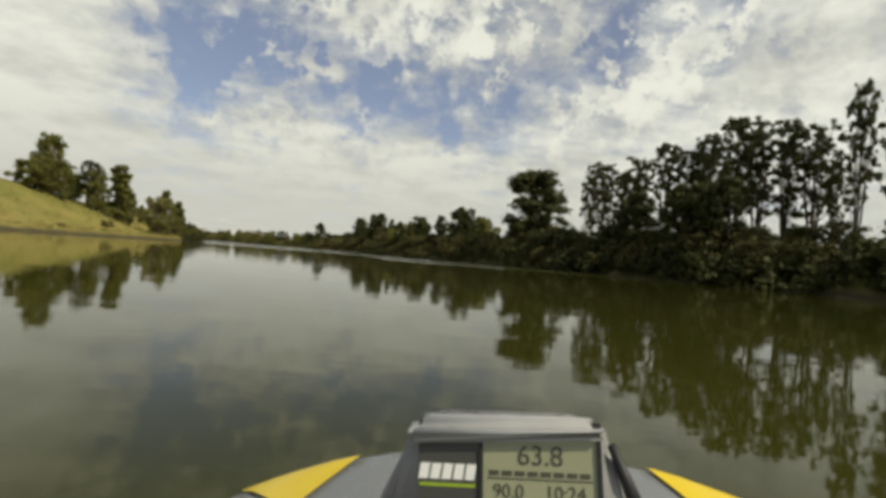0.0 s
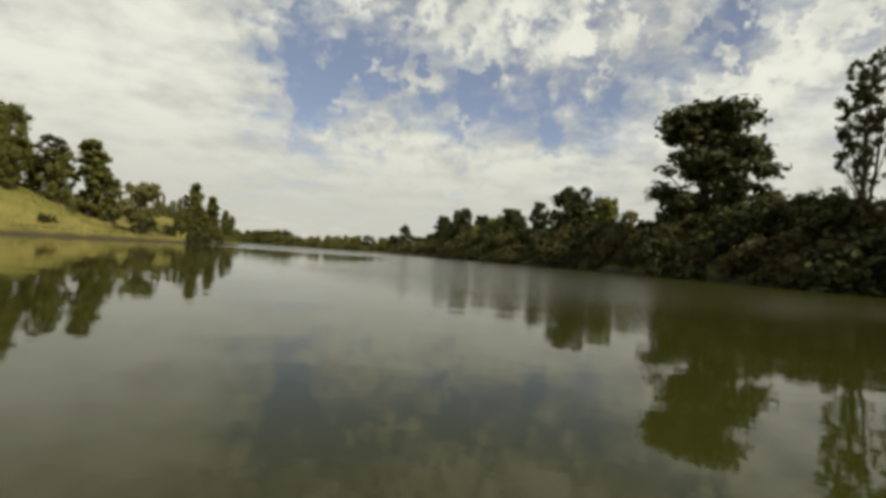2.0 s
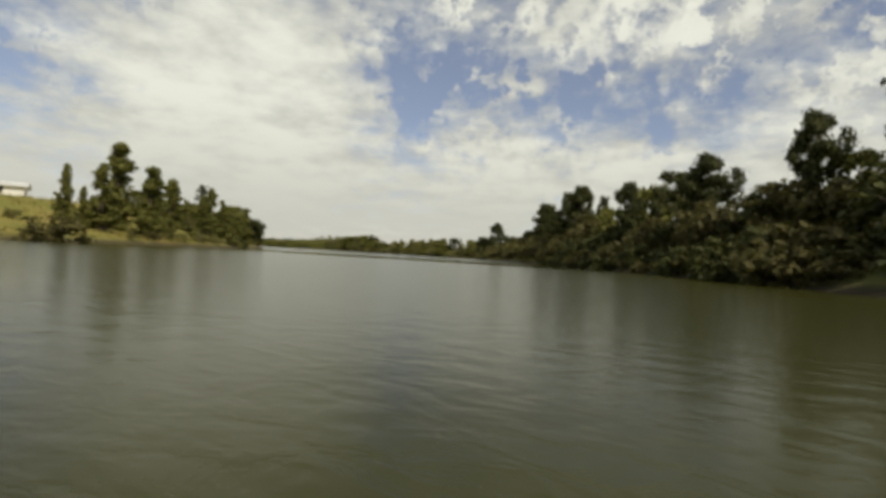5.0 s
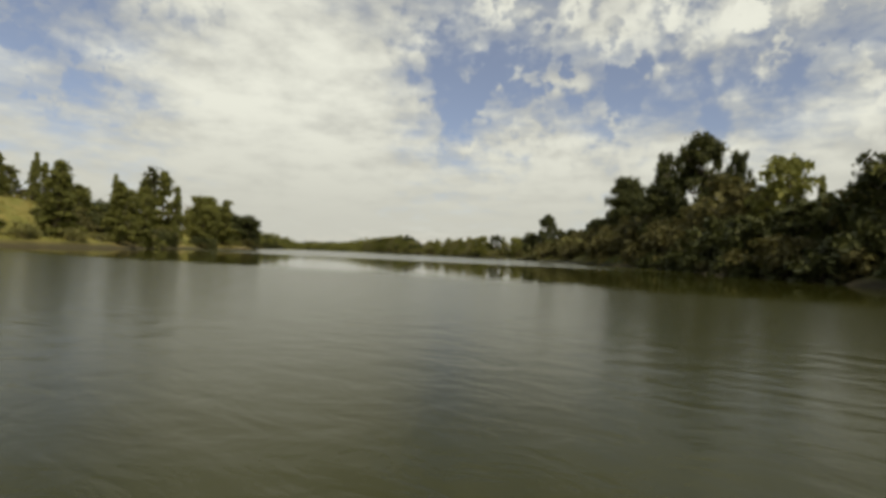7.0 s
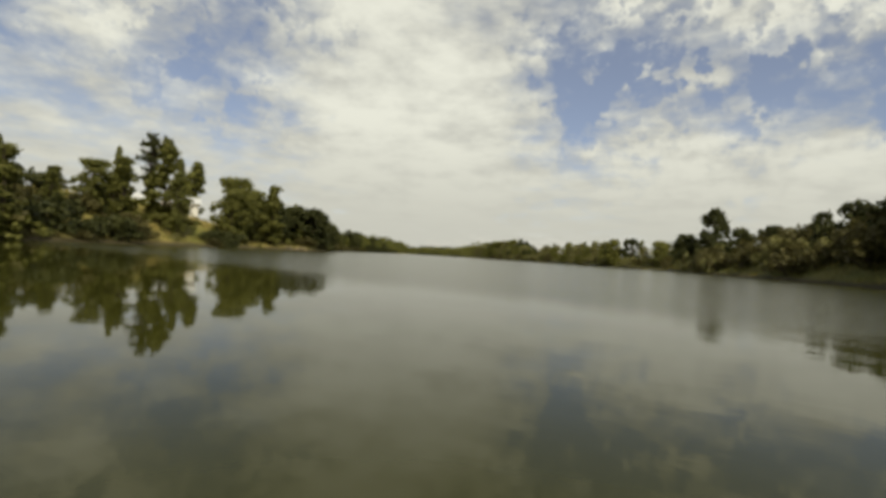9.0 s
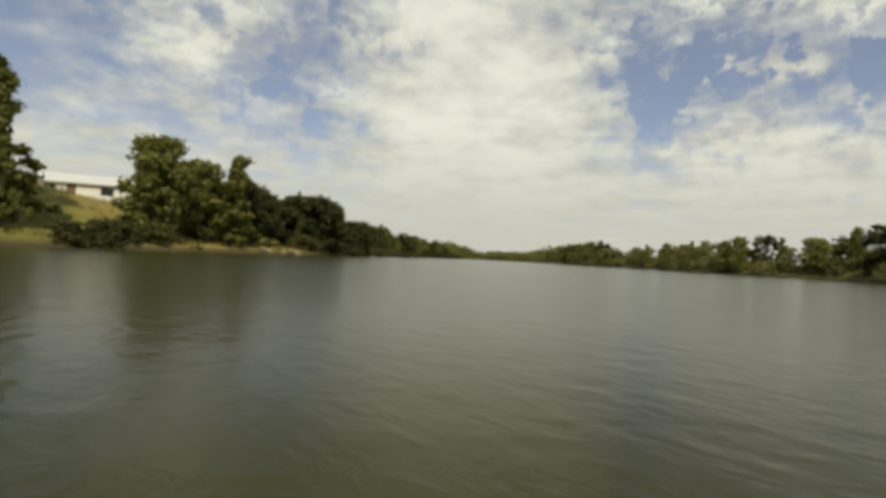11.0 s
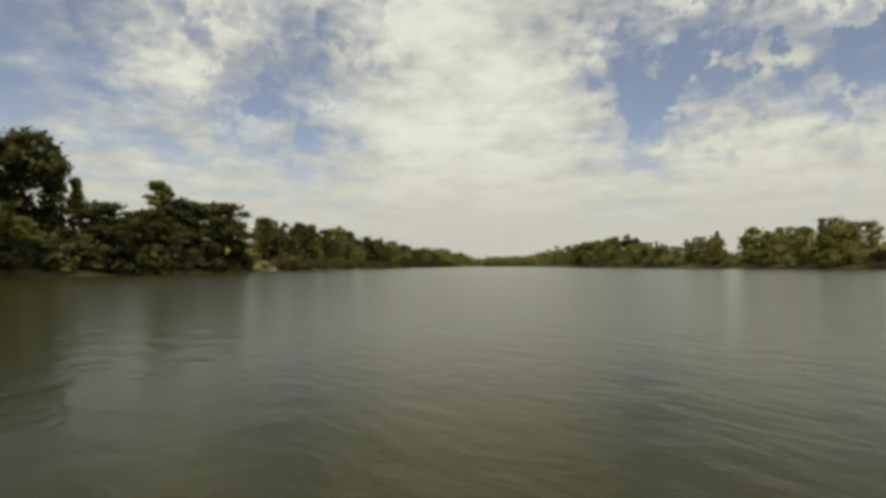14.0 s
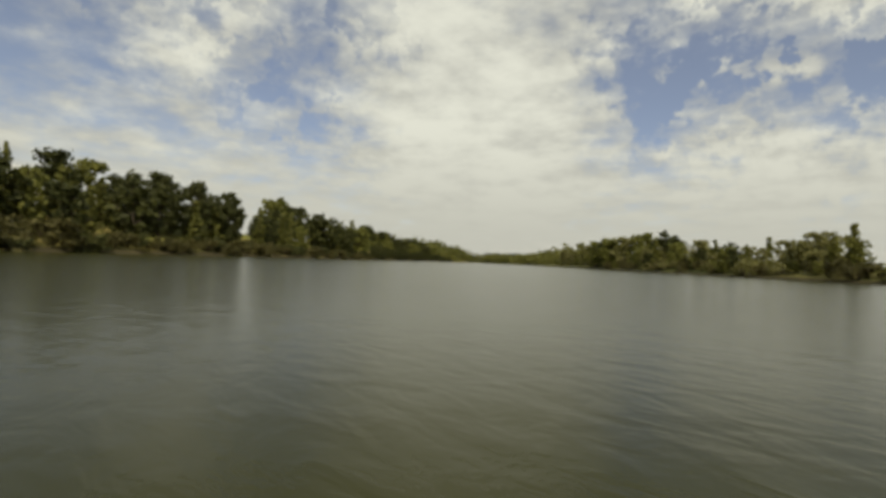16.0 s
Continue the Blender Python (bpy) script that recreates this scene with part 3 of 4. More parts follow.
# the grassy bank; at its far end dark leaves stand in for cloud shade
for row in [("poplar", -59.1, 90.1, 12.9, 1.6), ("gum", -63, 88, 13, 1.3), ("poplar", -61, 93, 12, 1.7), ("pale", -53.5, 93, 8, 1.2),
            ("bush", -50.5, 101, 1.9, 1.3), ("pine", -69.4, 123.5, 12.3, 1.4), ("pine", -65, 119, 8.5, 1.4), ("pine", -68, 127, 10, 1.4),
            ("pine", -72, 133, 9.3, 1.5), ("pine", -74, 140, 8, 1.5), ("pine", -77, 147, 7, 1.5), ("pine", -81, 152, 6.5, 1.5), ("bush", -57, 103, 3.1, 1.3),
            ("shrub", -55, 109, 2.5, 1.4), ("gum", -108.5, 169.4, 14.3, 0.9), ("pine", -104, 171.2, 11.1, 0.8), ("fresh", -103, 162, 9.2, 1.2),
            ("pine", -99, 158, 7.4, 1.5), ("pine", -101.5, 164.5, 9.8, 1.7), ("pine", -96, 157, 6.8, 1.5), ("pine", -94, 146, 10.2, 0.8),
            ("pine", -98, 148, 11.9, 0.7), ("pine", -103, 154, 10, 1.1), ("fresh", -112, 182, 10.9, 1), ("fresh", -116, 187.5, 9.9, 1.1),
            ("pine", -110, 181, 9, 1.4), ("round", -121, 193, 8.7, 1.4), ("fresh", -126, 190, 9.5, 1.3), ("round", -126, 197, 8.7, 1.4),
            ("round", -131, 199, 9.1, 1.4), ("fresh", -119, 187, 10, 1.1), ("bare", -136, 195, 10.5, 0.7), ("fresh", -146, 188, 10.5, 1.2),
            ("round", -128, 205.5, 9, 1.4), ("round", -131, 204, 9, 1.3), ("round", -131, 209.5, 9.1, 1.3), ("pine", -134, 206, 10.1, 0.6),
            ("pine", -134, 211, 8.9, 0.6), ("round", -142, 218.5, 5.4, 1.5), ("poplar", -158.5, 225.5, 9.7, 1.6), ("round", -148, 222.5, 5.7, 1.5),
            ("round", -155, 227, 7.7, 1.6), ("round", -159, 231.5, 8.1, 1.6), ("round", -190, 242, 7.7, 0.8), ("pine", -191, 244, 8.7, 1),
            ("fresh", -71, 88.5, 17.6, 0.75), ("fresh", -67.7, 80.9, 11.6, 1.9), ("fresh", -69, 87.2, 12.8, 1.7), ("fresh", -67, 89.2, 10.8, 1.5),
            ("fresh", -70.3, 81.4, 8.8, 0.9), ("fresh", -64.5, 83.7, 11.1, 0.8), ("fresh", -62, 88.4, 11.9, 0.7), ("pale", -60, 94.4, 8.7, 0.75),
            ("spire", -76.6, 110.2, 12.2, 0.55), ("round", -147.1, 214.2, 11, 0.9), ("pine", -147.8, 216.1, 10.4, 0.8), ("round", -144.3, 211.8, 10.4, 1),
            ("pine", -149.6, 217.6, 8.2, 0.9), ("poplar", -142.9, 188.3, 16.7, 1.25), ("poplar", -140.3, 186.4, 14.2, 1.2), ("poplar", -136.5, 184.6, 11.2, 1),
            ("pine", -117.4, 168.0, 13.2, 0.8), ("spire", -131.6, 199.7, 10.3, 0.35), ("pine", -188.2, 246.4, 9.2, 0.6), ("pine", -188.1, 247.6, 7.4, 0.6), ("pine", -219.6, 280.1, 8.9, 0.7), ("pine", -229.2, 290.1, 9.5, 0.7), ("round", -243.2, 303.3, 9.5, 1.2), ("round", -135.1, 197.4, 10.0, 1.2), ("round", -129.8, 192.9, 8.7, 1.0),
            ("round", -202.8, 261.1, 10.4, 0.9), ("round", -210.2, 267.3, 10.8, 0.8), ("round", -214.2, 273.0, 10.4, 0.8), ("pine", -67.1, 116.5, 8.2, 1.0), ("pine", -76.5, 133.2, 9.9, 1.3), ("pine", -107.1, 170.7, 13.4, 1.4), ("pine", -116.4, 191.0, 11.2, 1.4), ("pine", -65.3, 117.3, 5.8, 1.1)]:
    plant(row[0], row[1], row[2], top=row[3], wide=row[4])
wood(LEFT_SHORE, 203, 232, 2, 8, 3.0, ["far_round", "far_round", "far_fresh"], 3.0, 4.8, 1.3)
wood(LEFT_SHORE, 146, 166, -0.5, 9, 1.1, ["shrub", "shrub", "bush"], 1.6, 2.8, 1.4)
wood(LEFT_SHORE, 150, 176, 5, 17, 2.0, ["shrub", "shrub", "bush"], 1.2, 2.6, 1.4)
for x, y, h in ((-167, 240, 1.2), (-170, 243.5, 1.8), (-174, 240.5, 1.5), (-172, 246, 2.4), (-178, 242.5, 1.3), (-176, 246.5, 2.2), (-166.5, 237, 1.6)):
    plant("shrub", x, y, height=h, wide=1.3)
wood(LEFT_SHORE, 249, 300, 2, 12, 2.0, ["far_round", "far_round", "far_round", "far_fresh", "far_pine"], 4.8, 7.0, 1.1)
wood(LEFT_SHORE, 300, 480, 2, 16, 4.2, ["far_round", "far_round", "far_fresh", "far_pine"], 6, 10, 1.25)
wood(RIGHT_SHORE, 286, 400, 2, 14, 2.4, ["far_round", "far_fresh", "far_fresh", "far_pale", "far_pale", "far_pine", "far_pine"], 4.6, 8.4, 1.1)
wood(RIGHT_SHORE, 400, 520, 2, 16, 4.6, ["far_round", "far_fresh", "far_fresh", "far_pale", "far_pine"], 8, 12.5, 1.25)
# undergrowth
wood(RIGHT_SHORE, -10, 165, -0.3, 4.5, 1.6, ["bush", "shrub"], 2.2, 3.6, 1.1)
wood(RIGHT_SHORE, -10, 70, -0.8, 3, 1.5, ["bush", "bush", "shrub"], 1.8, 3.0, 1.3)
wood(RIGHT_SHORE, 20, 165, 5, 10, 2.6, ["bush", "shrub"], 2.0, 3.4, 1.1)
wood(RIGHT_SHORE, 80, 165, 5, 12, 5.5, ["far_round", "far_fresh"], 4.0, 7.0, 1.1)
wood(RIGHT_SHORE, 165, 262, 0.3, 6, 1.9, ["shrub", "shrub", "dry"], 2.6, 4.4, 1.1)
wood(RIGHT_SHORE, 165, 262, 4, 10, 3.0, ["shrub", "shrub", "far_round"], 4.4, 6.6, 0.95)
wood(RIGHT_SHORE, 252, 290, 0.3, 8, 2.4, ["bush", "shrub"], 2.2, 4.0, 1.1)
wood(RIGHT_SHORE, 286, 420, 0.5, 4, 3.0, ["shrub", "far_fresh", "dry"], 1.8, 3.2, 1.4)
wood(LEFT_SHORE, 40, 118, 2, 16, 7.5, ["shrub", "dry"], 0.6, 1.3, 1.3)
wood(LEFT_SHORE, 174, 183, -0.8, 2, 1.3, ["shrub", "bush", "bush"], 1.2, 2.4, 1.4)
wood(LEFT_SHORE, 183, 202, -0.3, 4, 3.2, ["shrub", "dry"], 0.5, 0.9, 1.4)
wood(LEFT_SHORE, 202, 236, -0.8, 2, 1.5, ["shrub", "bush"], 1.2, 2.4, 1.4)
wood(LEFT_SHORE, 330, 520, -0.8, 2, 3.2, ["far_round"], 2.6, 4.2, 1.5)
wood(LEFT_SHORE, 147, 164, 4, 16, 2.6, ["pine", "fresh", "pine"], 4.0, 5.8, 1.2)
wood(LEFT_SHORE, 243, 330, -0.8, 1.5, 2.0, ["shrub", "shrub", "bush"], 1.2, 2.2, 1.4)
wood(LEFT_SHORE, 118, 172, -0.5, 2, 3.0, ["shrub", "bush", "dry"], 0.7, 1.5, 1.4)


wood(RIGHT_SHORE, 40, 172, -0.9, 1.6, 1.1, ["bush", "bush", "shrub"], 1.0, 1.9, 1.3)


# far woods, too many to count
def far_wood(line, y0, y1, deep, step, seed):
    rng = np.random.default_rng(seed)
    centres, radii = [], []
    for x, y in along(line, y0, y1, lambda r: (1 if line is RIGHT_SHORE else -1) * (2 + deep * r.random()), step):
        z, h, r = land_z(x, y), 9 + 6 * rng.random(), 3.0 + 1.8 * rng.random()
        for k in range(7):
            centres.append((x + rng.normal() * r * 0.6, y + rng.normal() * r * 0.6, z + h * (0.04 + 0.86 * k / 6)))
            radii.append(r * (1.15 - 0.6 * k / 6))
    return np.array(centres), np.array(radii), rng


for line, y0, y1, deep, seed in ((LEFT_SHORE, 470, 775, 30, 71), (RIGHT_SHORE, 510, 880, 34, 72)):
    c_, r_, rng_ = far_wood(line, y0, y1, deep, 4.5, seed)
    v_, f_ = leaves(rng_, c_, r_, 30000, 1.1)
    tagged(part("far_wood", v_, f_, LEAF_MID), "distant dark woods along the river", "woodland", kind="stuff")
rng_ = np.random.default_rng(73)
c_ = np.stack([-640 + 300 * (rng_.random(700) - 0.5), 920 + 90 * (rng_.random(700) - 0.5), 2 + 14 * rng_.random(700)], 1)
v_, f_ = leaves(rng_, c_, np.full(700, 5.0), 24000, 1.6)
tagged(part("far_wood", v_, f_, LEAF_SHADED), "distant dark woods where the river bends away", "woodland", kind="stuff")

rng_ = np.random.default_rng(74)
c_ = np.stack([-560 + 460 * rng_.random(800), 660 + 90 * rng_.random(800), 1.5 + 7.5 * rng_.random(800)], 1)
v_, f_ = leaves(rng_, c_, np.full(800, 4.5), 26000, 1.4)
tagged(part("far_wood", v_, f_, LEAF_MID), "distant green woods on the low bank", "woodland", kind="stuff")

# ---- houses on the hill ----
WALL_WHITE = plain("white_weatherboard", (0.74, 0.72, 0.68), 0.7, vary=0.08, size=3.0)
ROOF_PALE = plain("pale_sheet_roof", (0.62, 0.62, 0.60), 0.45, vary=0.12, size=4.0)
GLASS_DARK = plain("dark_window_glass", (0.03, 0.035, 0.04), 0.08, vary=0.2, size=2.0)
DOOR_PAINT = plain("door_paint", (0.16, 0.10, 0.07), 0.5, vary=0.15, size=3.0)


def box(x0, y0, z0, x1, y1, z1):
    v = [(x0, y0, z0), (x1, y0, z0), (x1, y1, z0), (x0, y1, z0), (x0, y0, z1), (x1, y0, z1), (x1, y1, z1), (x0, y1, z1)]
    f = [(0, 3, 2, 1), (4, 5, 6, 7), (0, 1, 5, 4), (1, 2, 6, 5), (2, 3, 7, 6), (3, 0, 4, 7)]
    return v, f


def house(x, y, turn, long, deep, eaves, ridge, label):
    """A low house, its front (with door and windows) towards its own -y."""
    root = new("house")
    root.matrix_basis = pose(x, y, land_z(x, y) - 0.15, 0, 0, turn)
    tagged(root, label, "house", "houses on the hill")
    a, b = long / 2, deep / 2
    # walls with gables; the front has real openings between its posts
    marks = [(-a + 1.0, -a + 2.2, 0.9, 2.0, "window"), (-a + 3.2, -a + 4.1, 0.0, 2.05, "door"), (a - 3.6, a - 2.2, 0.9, 2.0, "window")]
    pieces, left_ = [], -a
    for u0, u1, z0, z1, _ in marks:
        pieces.append(box(left_, -b, 0, u0, -b + 0.16, eaves))
        if z0 > 0:
            pieces.append(box(u0, -b, 0, u1, -b + 0.16, z0))
        pieces.append(box(u0, -b, z1, u1, -b + 0.16, eaves))
        left_ = u1
    pieces.append(box(left_, -b, 0, a, -b + 0.16, eaves))
    pieces += [box(-a, b - 0.16, 0, a, b, eaves), box(-a, -b + 0.16, 0, -a + 0.16, b - 0.16, eaves), box(a - 0.16, -b + 0.16, 0, a, b - 0.16, eaves)]
    for sx in (-a, a - 0.16):
        pieces.append(([(sx, -b, eaves), (sx, b, eaves), (sx, 0, ridge - 0.1), (sx + 0.16, -b, eaves), (sx + 0.16, b, eaves), (sx + 0.16, 0, ridge - 0.1)],
                       [(0, 2, 1), (3, 4, 5), (0, 3, 5, 2), (1, 2, 5, 4), (0, 1, 4, 3)]))
    part("wall", *joined(pieces), WALL_WHITE, root)
    o, k = 0.45, (ridge - eaves) / b
    for side in (-1, 1):
        y1, z1 = side * (b + o), eaves - k * o
        v = [(-a - o, 0, ridge), (a + o, 0, ridge), (a + o, y1, z1), (-a - o, y1, z1)]
        v += [(p, q, r + 0.09) for p, q, r in v]
        part("roof", v, [(0, 1, 2, 3), (7, 6, 5, 4), (0, 4, 5, 1), (1, 5, 6, 2), (2, 6, 7, 3), (3, 7, 4, 0)], ROOF_PALE, root, "pale sheet-metal roof slope")
    for u0, u1, z0, z1, what in marks:
        if what == "door":
            part("door", *box(u0 + 0.02, -b + 0.05, 0.02, u1 - 0.02, -b + 0.10, z1 - 0.02), DOOR_PAINT, root, "brown front door")
        else:
            frame_ = [box(u0, -b + 0.02, z0, u0 + 0.06, -b + 0.12, z1), box(u1 - 0.06, -b + 0.02, z0, u1, -b + 0.12, z1),
                      box(u0 + 0.06, -b + 0.02, z0, u1 - 0.06, -b + 0.12, z0 + 0.06), box(u0 + 0.06, -b + 0.02, z1 - 0.06, u1 - 0.06, -b + 0.12, z1)]
            win = part("window", *joined(frame_), WALL_WHITE, root)
            part("pane", *box(u0 + 0.06, -b + 0.06, z0 + 0.06, u1 - 0.06, -b + 0.075, z1 - 0.06), GLASS_DARK, win)
    return root


house(-94.1, 122.1, 60, 8, 6, 2.1, 2.8, "low white house with pale roof behind hilltop trees")
house(-197, 243, 88, 12, 6, 2.0, 3.0, "long low white building with pale roof on the hill")
house(-131, 179, 70, 10, 6, 2.3, 3.4, "white house with pale roof behind the ridge")


# ---- grass on the banks ----
def grass(line, y0, y1, deep, count, seed, tall):
    rng = np.random.default_rng(seed)
    turn = 1 if line is RIGHT_SHORE else -1
    pts = np.array(along(line, y0, y1, lambda r: turn * (0.2 + deep * r.random() ** 1.4), 0.05))
    pts = pts[rng.permutation(len(pts))[:count]]
    pts = np.repeat(pts, 5, 0) + rng.normal(size=(len(pts) * 5, 2)) * 0.25
    z = land_height(pts)
    p = np.column_stack([pts, z])
    n = len(p)
    a = rng.random(n) * 6.28
    side = np.stack([np.cos(a), np.sin(a), 0 * a], 1) * 0.05
    up = np.stack([rng.normal(size=n) * 0.25, rng.normal(size=n) * 0.25, np.ones(n)], 1) * (tall * (0.5 + rng.random(n)))[:, None]
    v = np.stack([p - side, p + side, p + up], 1).reshape(-1, 3)
    i = np.arange(n) * 3
    return v, np.stack([i, i + 1, i + 2], 1)


tagged(part("grass", *grass(LEFT_SHORE, 30, 270, 30, 14000, 81, 0.32), BLADE), "long dry golden grass on the river bank", "grass", kind="stuff")
tagged(part("grass", *grass(RIGHT_SHORE, -5, 290, 14, 7000, 82, 0.4), BLADE), "rough grass on the steep shaded bank", "grass", kind="stuff")

# ---- the craft, floating where the run begins ----
HULL_YELLOW = plain("yellow_gelcoat", (0.72, 0.52, 0.02), 0.22, vary=0.10, size=12.0)
HULL_GREY = plain("grey_gelcoat", (0.20, 0.21, 0.22), 0.25, vary=0.2, size=15.0)
CASE_GREY = plain("grey_plastic", (0.24, 0.24, 0.235), 0.32, vary=0.18, size=60.0, relief=0.15)
HOOD_SILVER = plain("silver_plastic", (0.48, 0.48, 0.47), 0.22, metal=0.35, vary=0.15, size=50.0, relief=0.1)
FACE_DARK = plain("dark_faceplate", (0.055, 0.055, 0.05), 0.4, vary=0.2, size=80.0)
BEZEL_BLACK = plain("black_rubber", (0.015, 0.015, 0.016), 0.5, vary=0.3, size=80.0)
LCD = plain("lcd_glass", (0.29, 0.30, 0.19), 0.12, vary=0.08, size=25.0)
INK = plain("lcd_ink", (0.06, 0.065, 0.04), 0.4, vary=0.05)
MARK_WHITE = plain("white_print", (0.80, 0.80, 0.78), 0.4, vary=0.05)
MARK_GREEN = plain("green_print", (0.30, 0.42, 0.03), 0.4, vary=0.05)
SEAT_BLACK = plain("black_vinyl", (0.02, 0.02, 0.022), 0.5, vary=0.3, size=40.0, relief=0.3)

craft = new("small_speedboat")
craft.matrix_basis = pose(0, 0, EYE, 1.05, -4.36, -6.4)
tagged(craft, "small yellow and grey speedboat floating on the river", "boat")


def bevelled(name, verts, faces, mat, parent, width, label="", segments=3):
    """A mesh with rounded edges."""
    bm = bmesh.new()
    vs = [bm.verts.new(v) for v in verts]
    for f in faces:
        bm.faces.new([vs[i] for i in f])
    bmesh.ops.recalc_face_normals(bm, faces=bm.faces)
    bmesh.ops.bevel(bm, geom=list(bm.edges), offset=width, segments=segments, affect="EDGES", clamp_overlap=True)
    me = bpy.data.meshes.new(name)
    bm.to_mesh(me)
    bm.free()
    me.materials.append(mat)
    me.polygons.foreach_set("use_smooth", [True] * len(me.polygons))
    ob = new(name, me)
    ob.parent = parent
    return tagged(ob, label)


STATIONS = [(-1.75, 0.42, -0.36, -0.62), (-1.2, 0.53, -0.32, -0.70), (-0.5, 0.56, -0.30, -0.72), (0.10, 0.55, -0.30, -0.72), (0.34, 0.52, -0.26, -0.71),
            (0.46, 0.50, -0.235, -0.70), (0.55, 0.48, -0.213, -0.69), (0.68, 0.45, -0.274, -0.67), (0.85, 0.36, -0.350, -0.63), (1.05, 0.22, -0.435, -0.58),
            (1.18, 0.10, -0.485, -0.56), (1.25, 0.02, -0.510, -0.54)]


def at_station(y):
    ys = [s[0] for s in STATIONS]
    return [float(np.interp(y, ys, [s[i] for s in STATIONS])) for i in (1, 2, 3)]


def deck_z(x, y):
    half, top, _ = at_station(y)
    return top - 0.73 * x * x


def lofted(section):
    """Skin through the stations; section(y) gives the points across."""
    fine = np.unique(np.concatenate([np.linspace(a[0], b[0], 5) for a, b in zip(STATIONS[:-1], STATIONS[1:])]))
    rows = [section(y) for y in fine]
    n = len(rows[0])
    v = [p for r in rows for p in r]
    f = [(i * n + k, i * n + k + 1, (i + 1) * n + k + 1, (i + 1) * n + k) for i in range(len(rows) - 1) for k in range(n - 1)]
    f += [tuple(range(n))[::-1], tuple((len(rows) - 1) * n + k for k in range(n))]
    return v, f


def deck_section(y):
    half = at_station(y)[0]
    return [(u * half, y, deck_z(u * half, y)) for u in np.linspace(-1, 1, 25)]


def hull_section(y):
    half, top, keel = at_station(y)
    e = deck_z(half, y) - 0.004
    mid = keel * 0.55 + e * 0.45
    return [(-half, y, e), (-half * 1.03, y, e - 0.06), (-half * 0.98, y, mid), (-half * 0.72, y, keel * 0.85 + e * 0.15), (0, y, keel),
            (half * 0.72, y, keel * 0.85 + e * 0.15), (half * 0.98, y, mid), (half * 1.03, y, e - 0.06), (half, y, e)]


part("hull", *lofted(hull_section), HULL_YELLOW, craft, "glossy yellow hull", True)
part("deck", *lofted(deck_section), HULL_GREY, craft, "glossy grey foredeck", True)
for side in (-1, 1):  # yellow flashes that run to a point on the deck
    v, f = [], []
    for i, u in enumerate(np.linspace(0, 1, 15)):
        for k in range(5):
            x = 0.150 + 0.060 * u + 0.088 * u * k / 4
            y = 0.555 - 0.070 * u * (1 - k / 4)
            v.append((side * x, y, deck_z(x, y) + 0.004))
        if i:
            for k in range(4):
                a = (i - 1) * 5 + k
                f.append((a, a + 1, a + 6, a + 5))
    part("yellow_flash", v, f, HULL_YELLOW, craft, "yellow deck stripe", True)
v, f = box(-0.19, -1.35, -0.34, 0.19, -0.14, -0.20)
bevelled("seat", v, f, SEAT_BLACK, craft, 0.05, "black vinyl seat")

# console: a tapered binnacle that carries the display
TOP, FOOT = -0.122, -0.30
v = [(-0.140, 0.345, FOOT), (0.142, 0.345, FOOT), (0.150, 0.52, FOOT), (-0.148, 0.52, FOOT),
     (-0.064, 0.348, TOP), (0.072, 0.348, TOP), (0.062, 0.374, TOP - 0.004), (-0.054, 0.374, TOP - 0.004)]
f = [(0, 3, 2, 1), (4, 5, 6, 7), (0, 1, 5, 4), (1, 2, 6, 5), (2, 3, 7, 6), (3, 0, 4, 7)]
console = bevelled("console", v, f, CASE_GREY, craft, 0.012, "moulded grey instrument console", 4)
v = [(-0.068, 0.330, -0.1290), (0.076, 0.330, -0.1210), (0.060, 0.376, -0.130), (-0.052, 0.376, -0.130),
     (-0.062, 0.336, -0.1120), (0.069, 0.336, -0.1100), (0.050, 0.372, -0.1150), (-0.042, 0.372, -0.1150)]
bevelled("hood", v, f, HOOD_SILVER, craft, 0.0085, "silver sun hood", 4)
for side, shift in ((1, 0.003),):  # black rubber seal down the edge of the console
    run = [(shift + side * x, 0.344, z) for x, z in ((0.071, -0.128), (0.086, -0.165), (0.108, -0.220), (0.140, -0.298))]
    part("edge_seal", *tube(run, [0.003, 0.005, 0.007, 0.010], 10), BEZEL_BLACK, craft, "black rubber edge seal", True)
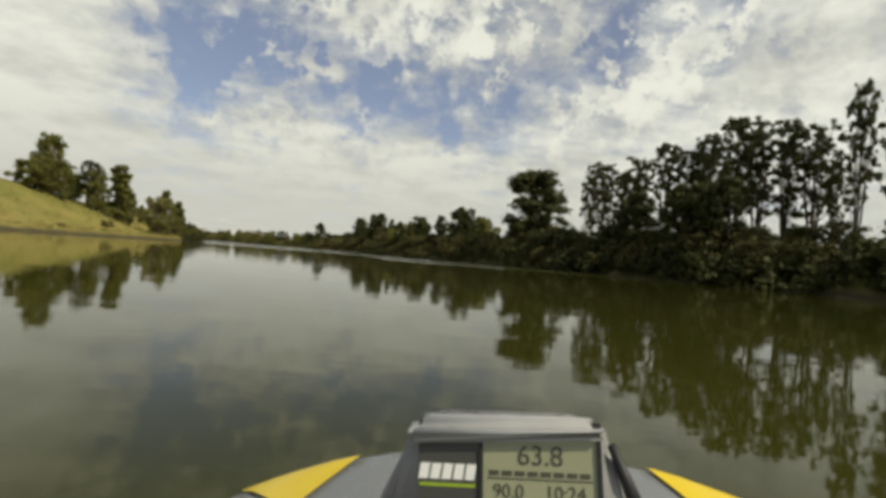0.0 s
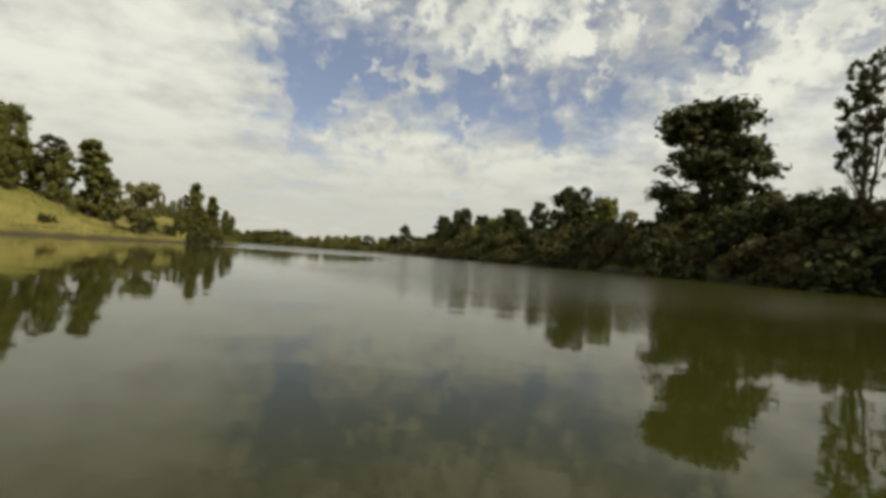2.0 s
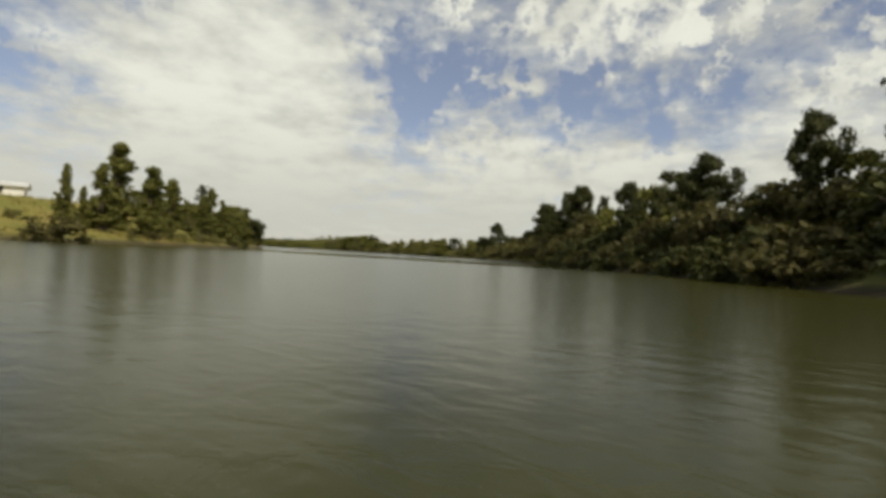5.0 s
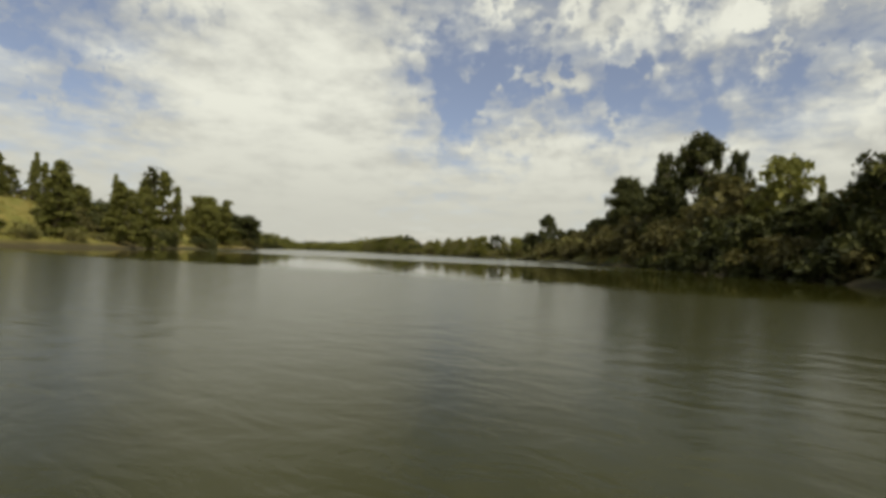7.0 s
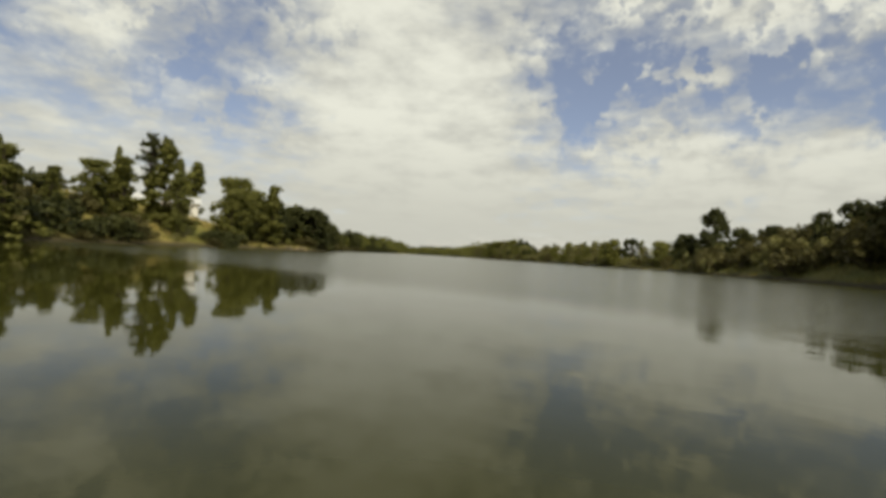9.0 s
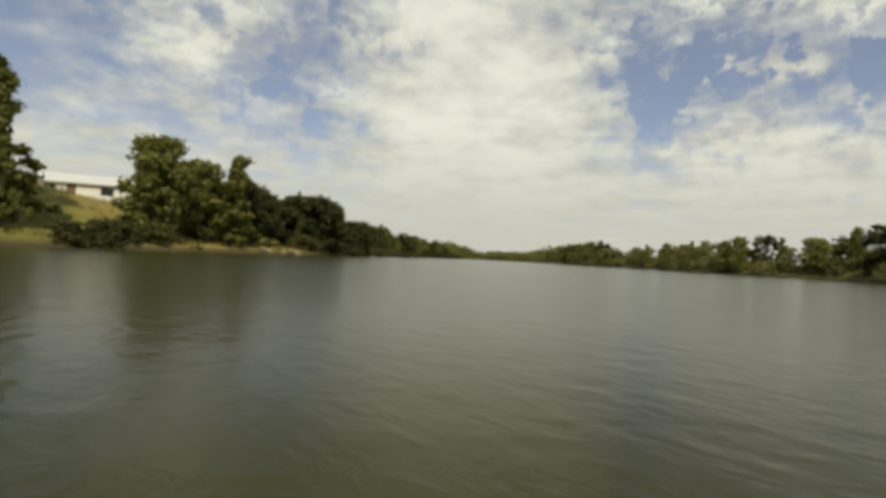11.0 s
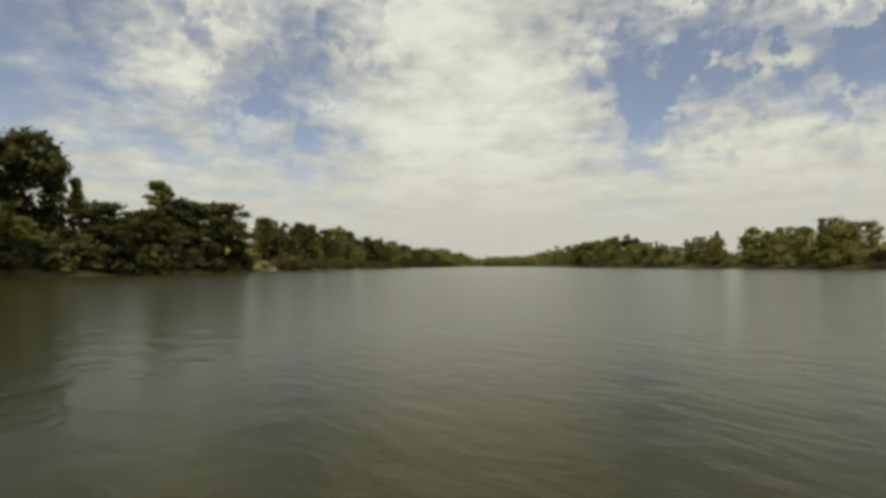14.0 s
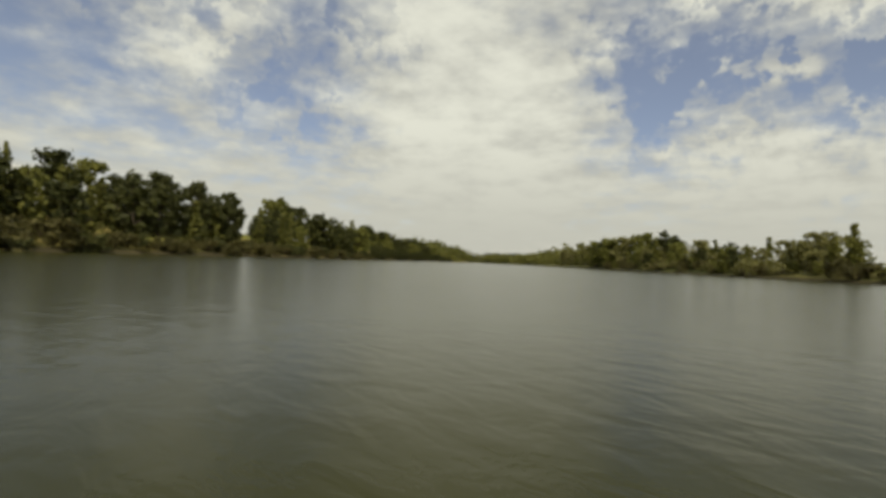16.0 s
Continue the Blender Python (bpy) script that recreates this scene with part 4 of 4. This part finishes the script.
# display unit, its face leaning back a little towards the rider
display = new("display_unit")
display.parent = craft
display.matrix_basis = pose(0.003, 0.339, -0.1495, 76, 0, 0)
tagged(display, "dark marine speed display with lit greenish screen")
v = [(-0.094, -0.060, -0.030), (0.094, -0.060, -0.030), (0.066, 0.038, -0.022), (-0.062, 0.038, -0.022),
     (-0.086, -0.060, 0.0), (0.088, -0.060, 0.0), (0.068, 0.038, 0.0), (-0.064, 0.038, 0.0)]
bevelled("casing", v, f, CASE_GREY, display, 0.007, "rounded grey plastic casing", 4)
part("faceplate", *box(-0.058, -0.042, 0.001, -0.017, 0.034, 0.003), FACE_DARK, display, "dark grey faceplate")
part("bezel", *joined([box(-0.0165, -0.046, 0.001, 0.0635, -0.042, 0.005), box(-0.0165, 0.033, 0.001, 0.0635, 0.036, 0.005),
                       box(-0.0165, -0.042, 0.001, -0.0140, 0.033, 0.005), box(0.0605, -0.042, 0.001, 0.0635, 0.033, 0.005)]), BEZEL_BLACK, display, "black screen surround")
screen = part("screen", *box(-0.0140, -0.042, 0.001, 0.0605, 0.033, 0.003), LCD, display, "yellow-green liquid crystal screen")


def text(words, x, y, size, mat, parent, name):
    cu = bpy.data.curves.new(name, "FONT")
    cu.body, cu.size, cu.extrude = words, size, 0.0002
    cu.materials.append(mat)
    ob = new(name, cu)
    ob.parent = parent
    ob.matrix_basis = pose(x, y, 0.0034)
    return ob


text("63.8", 0.0085, 0.0080, 0.0178, INK, display, "speed_reading")
text("90.0", -0.0075, -0.0125, 0.0120, INK, display, "top_speed_reading")
text("10:24", 0.0265, -0.0125, 0.0120, INK, display, "clock_reading")
for bar in [box(-0.010 + 0.0085 * k, 0.0010, 0.0032, -0.0035 + 0.0085 * k, 0.0040, 0.0036) for k in range(8)]:
    part("caption_bar", *bar, INK, display)
part("screen_rule", *box(-0.011, -0.0012, 0.0032, 0.058, -0.0005, 0.0036), INK, display)
for bar in (box(-0.010, 0.0285, 0.0032, 0.004, 0.0305, 0.0036), box(0.036, 0.0285, 0.0032, 0.056, 0.0300, 0.0036)):
    part("status_bar", *bar, INK, display)
for k in range(5):  # leaning white blocks
    x0, lean_ = -0.0575 + 0.0078 * k, 0.0016
    v, f = box(x0, -0.0030, 0.0032, x0 + 0.0064, 0.0068, 0.0036)
    part("maker_mark", [(p + (lean_ if q > 0 else 0.0), q, r) for p, q, r in v], f, MARK_WHITE, display, "white printed block")
part("mark_underline", *box(-0.0565, -0.0075, 0.0032, -0.019, -0.0055, 0.0036), MARK_GREEN, display, "green printed line")
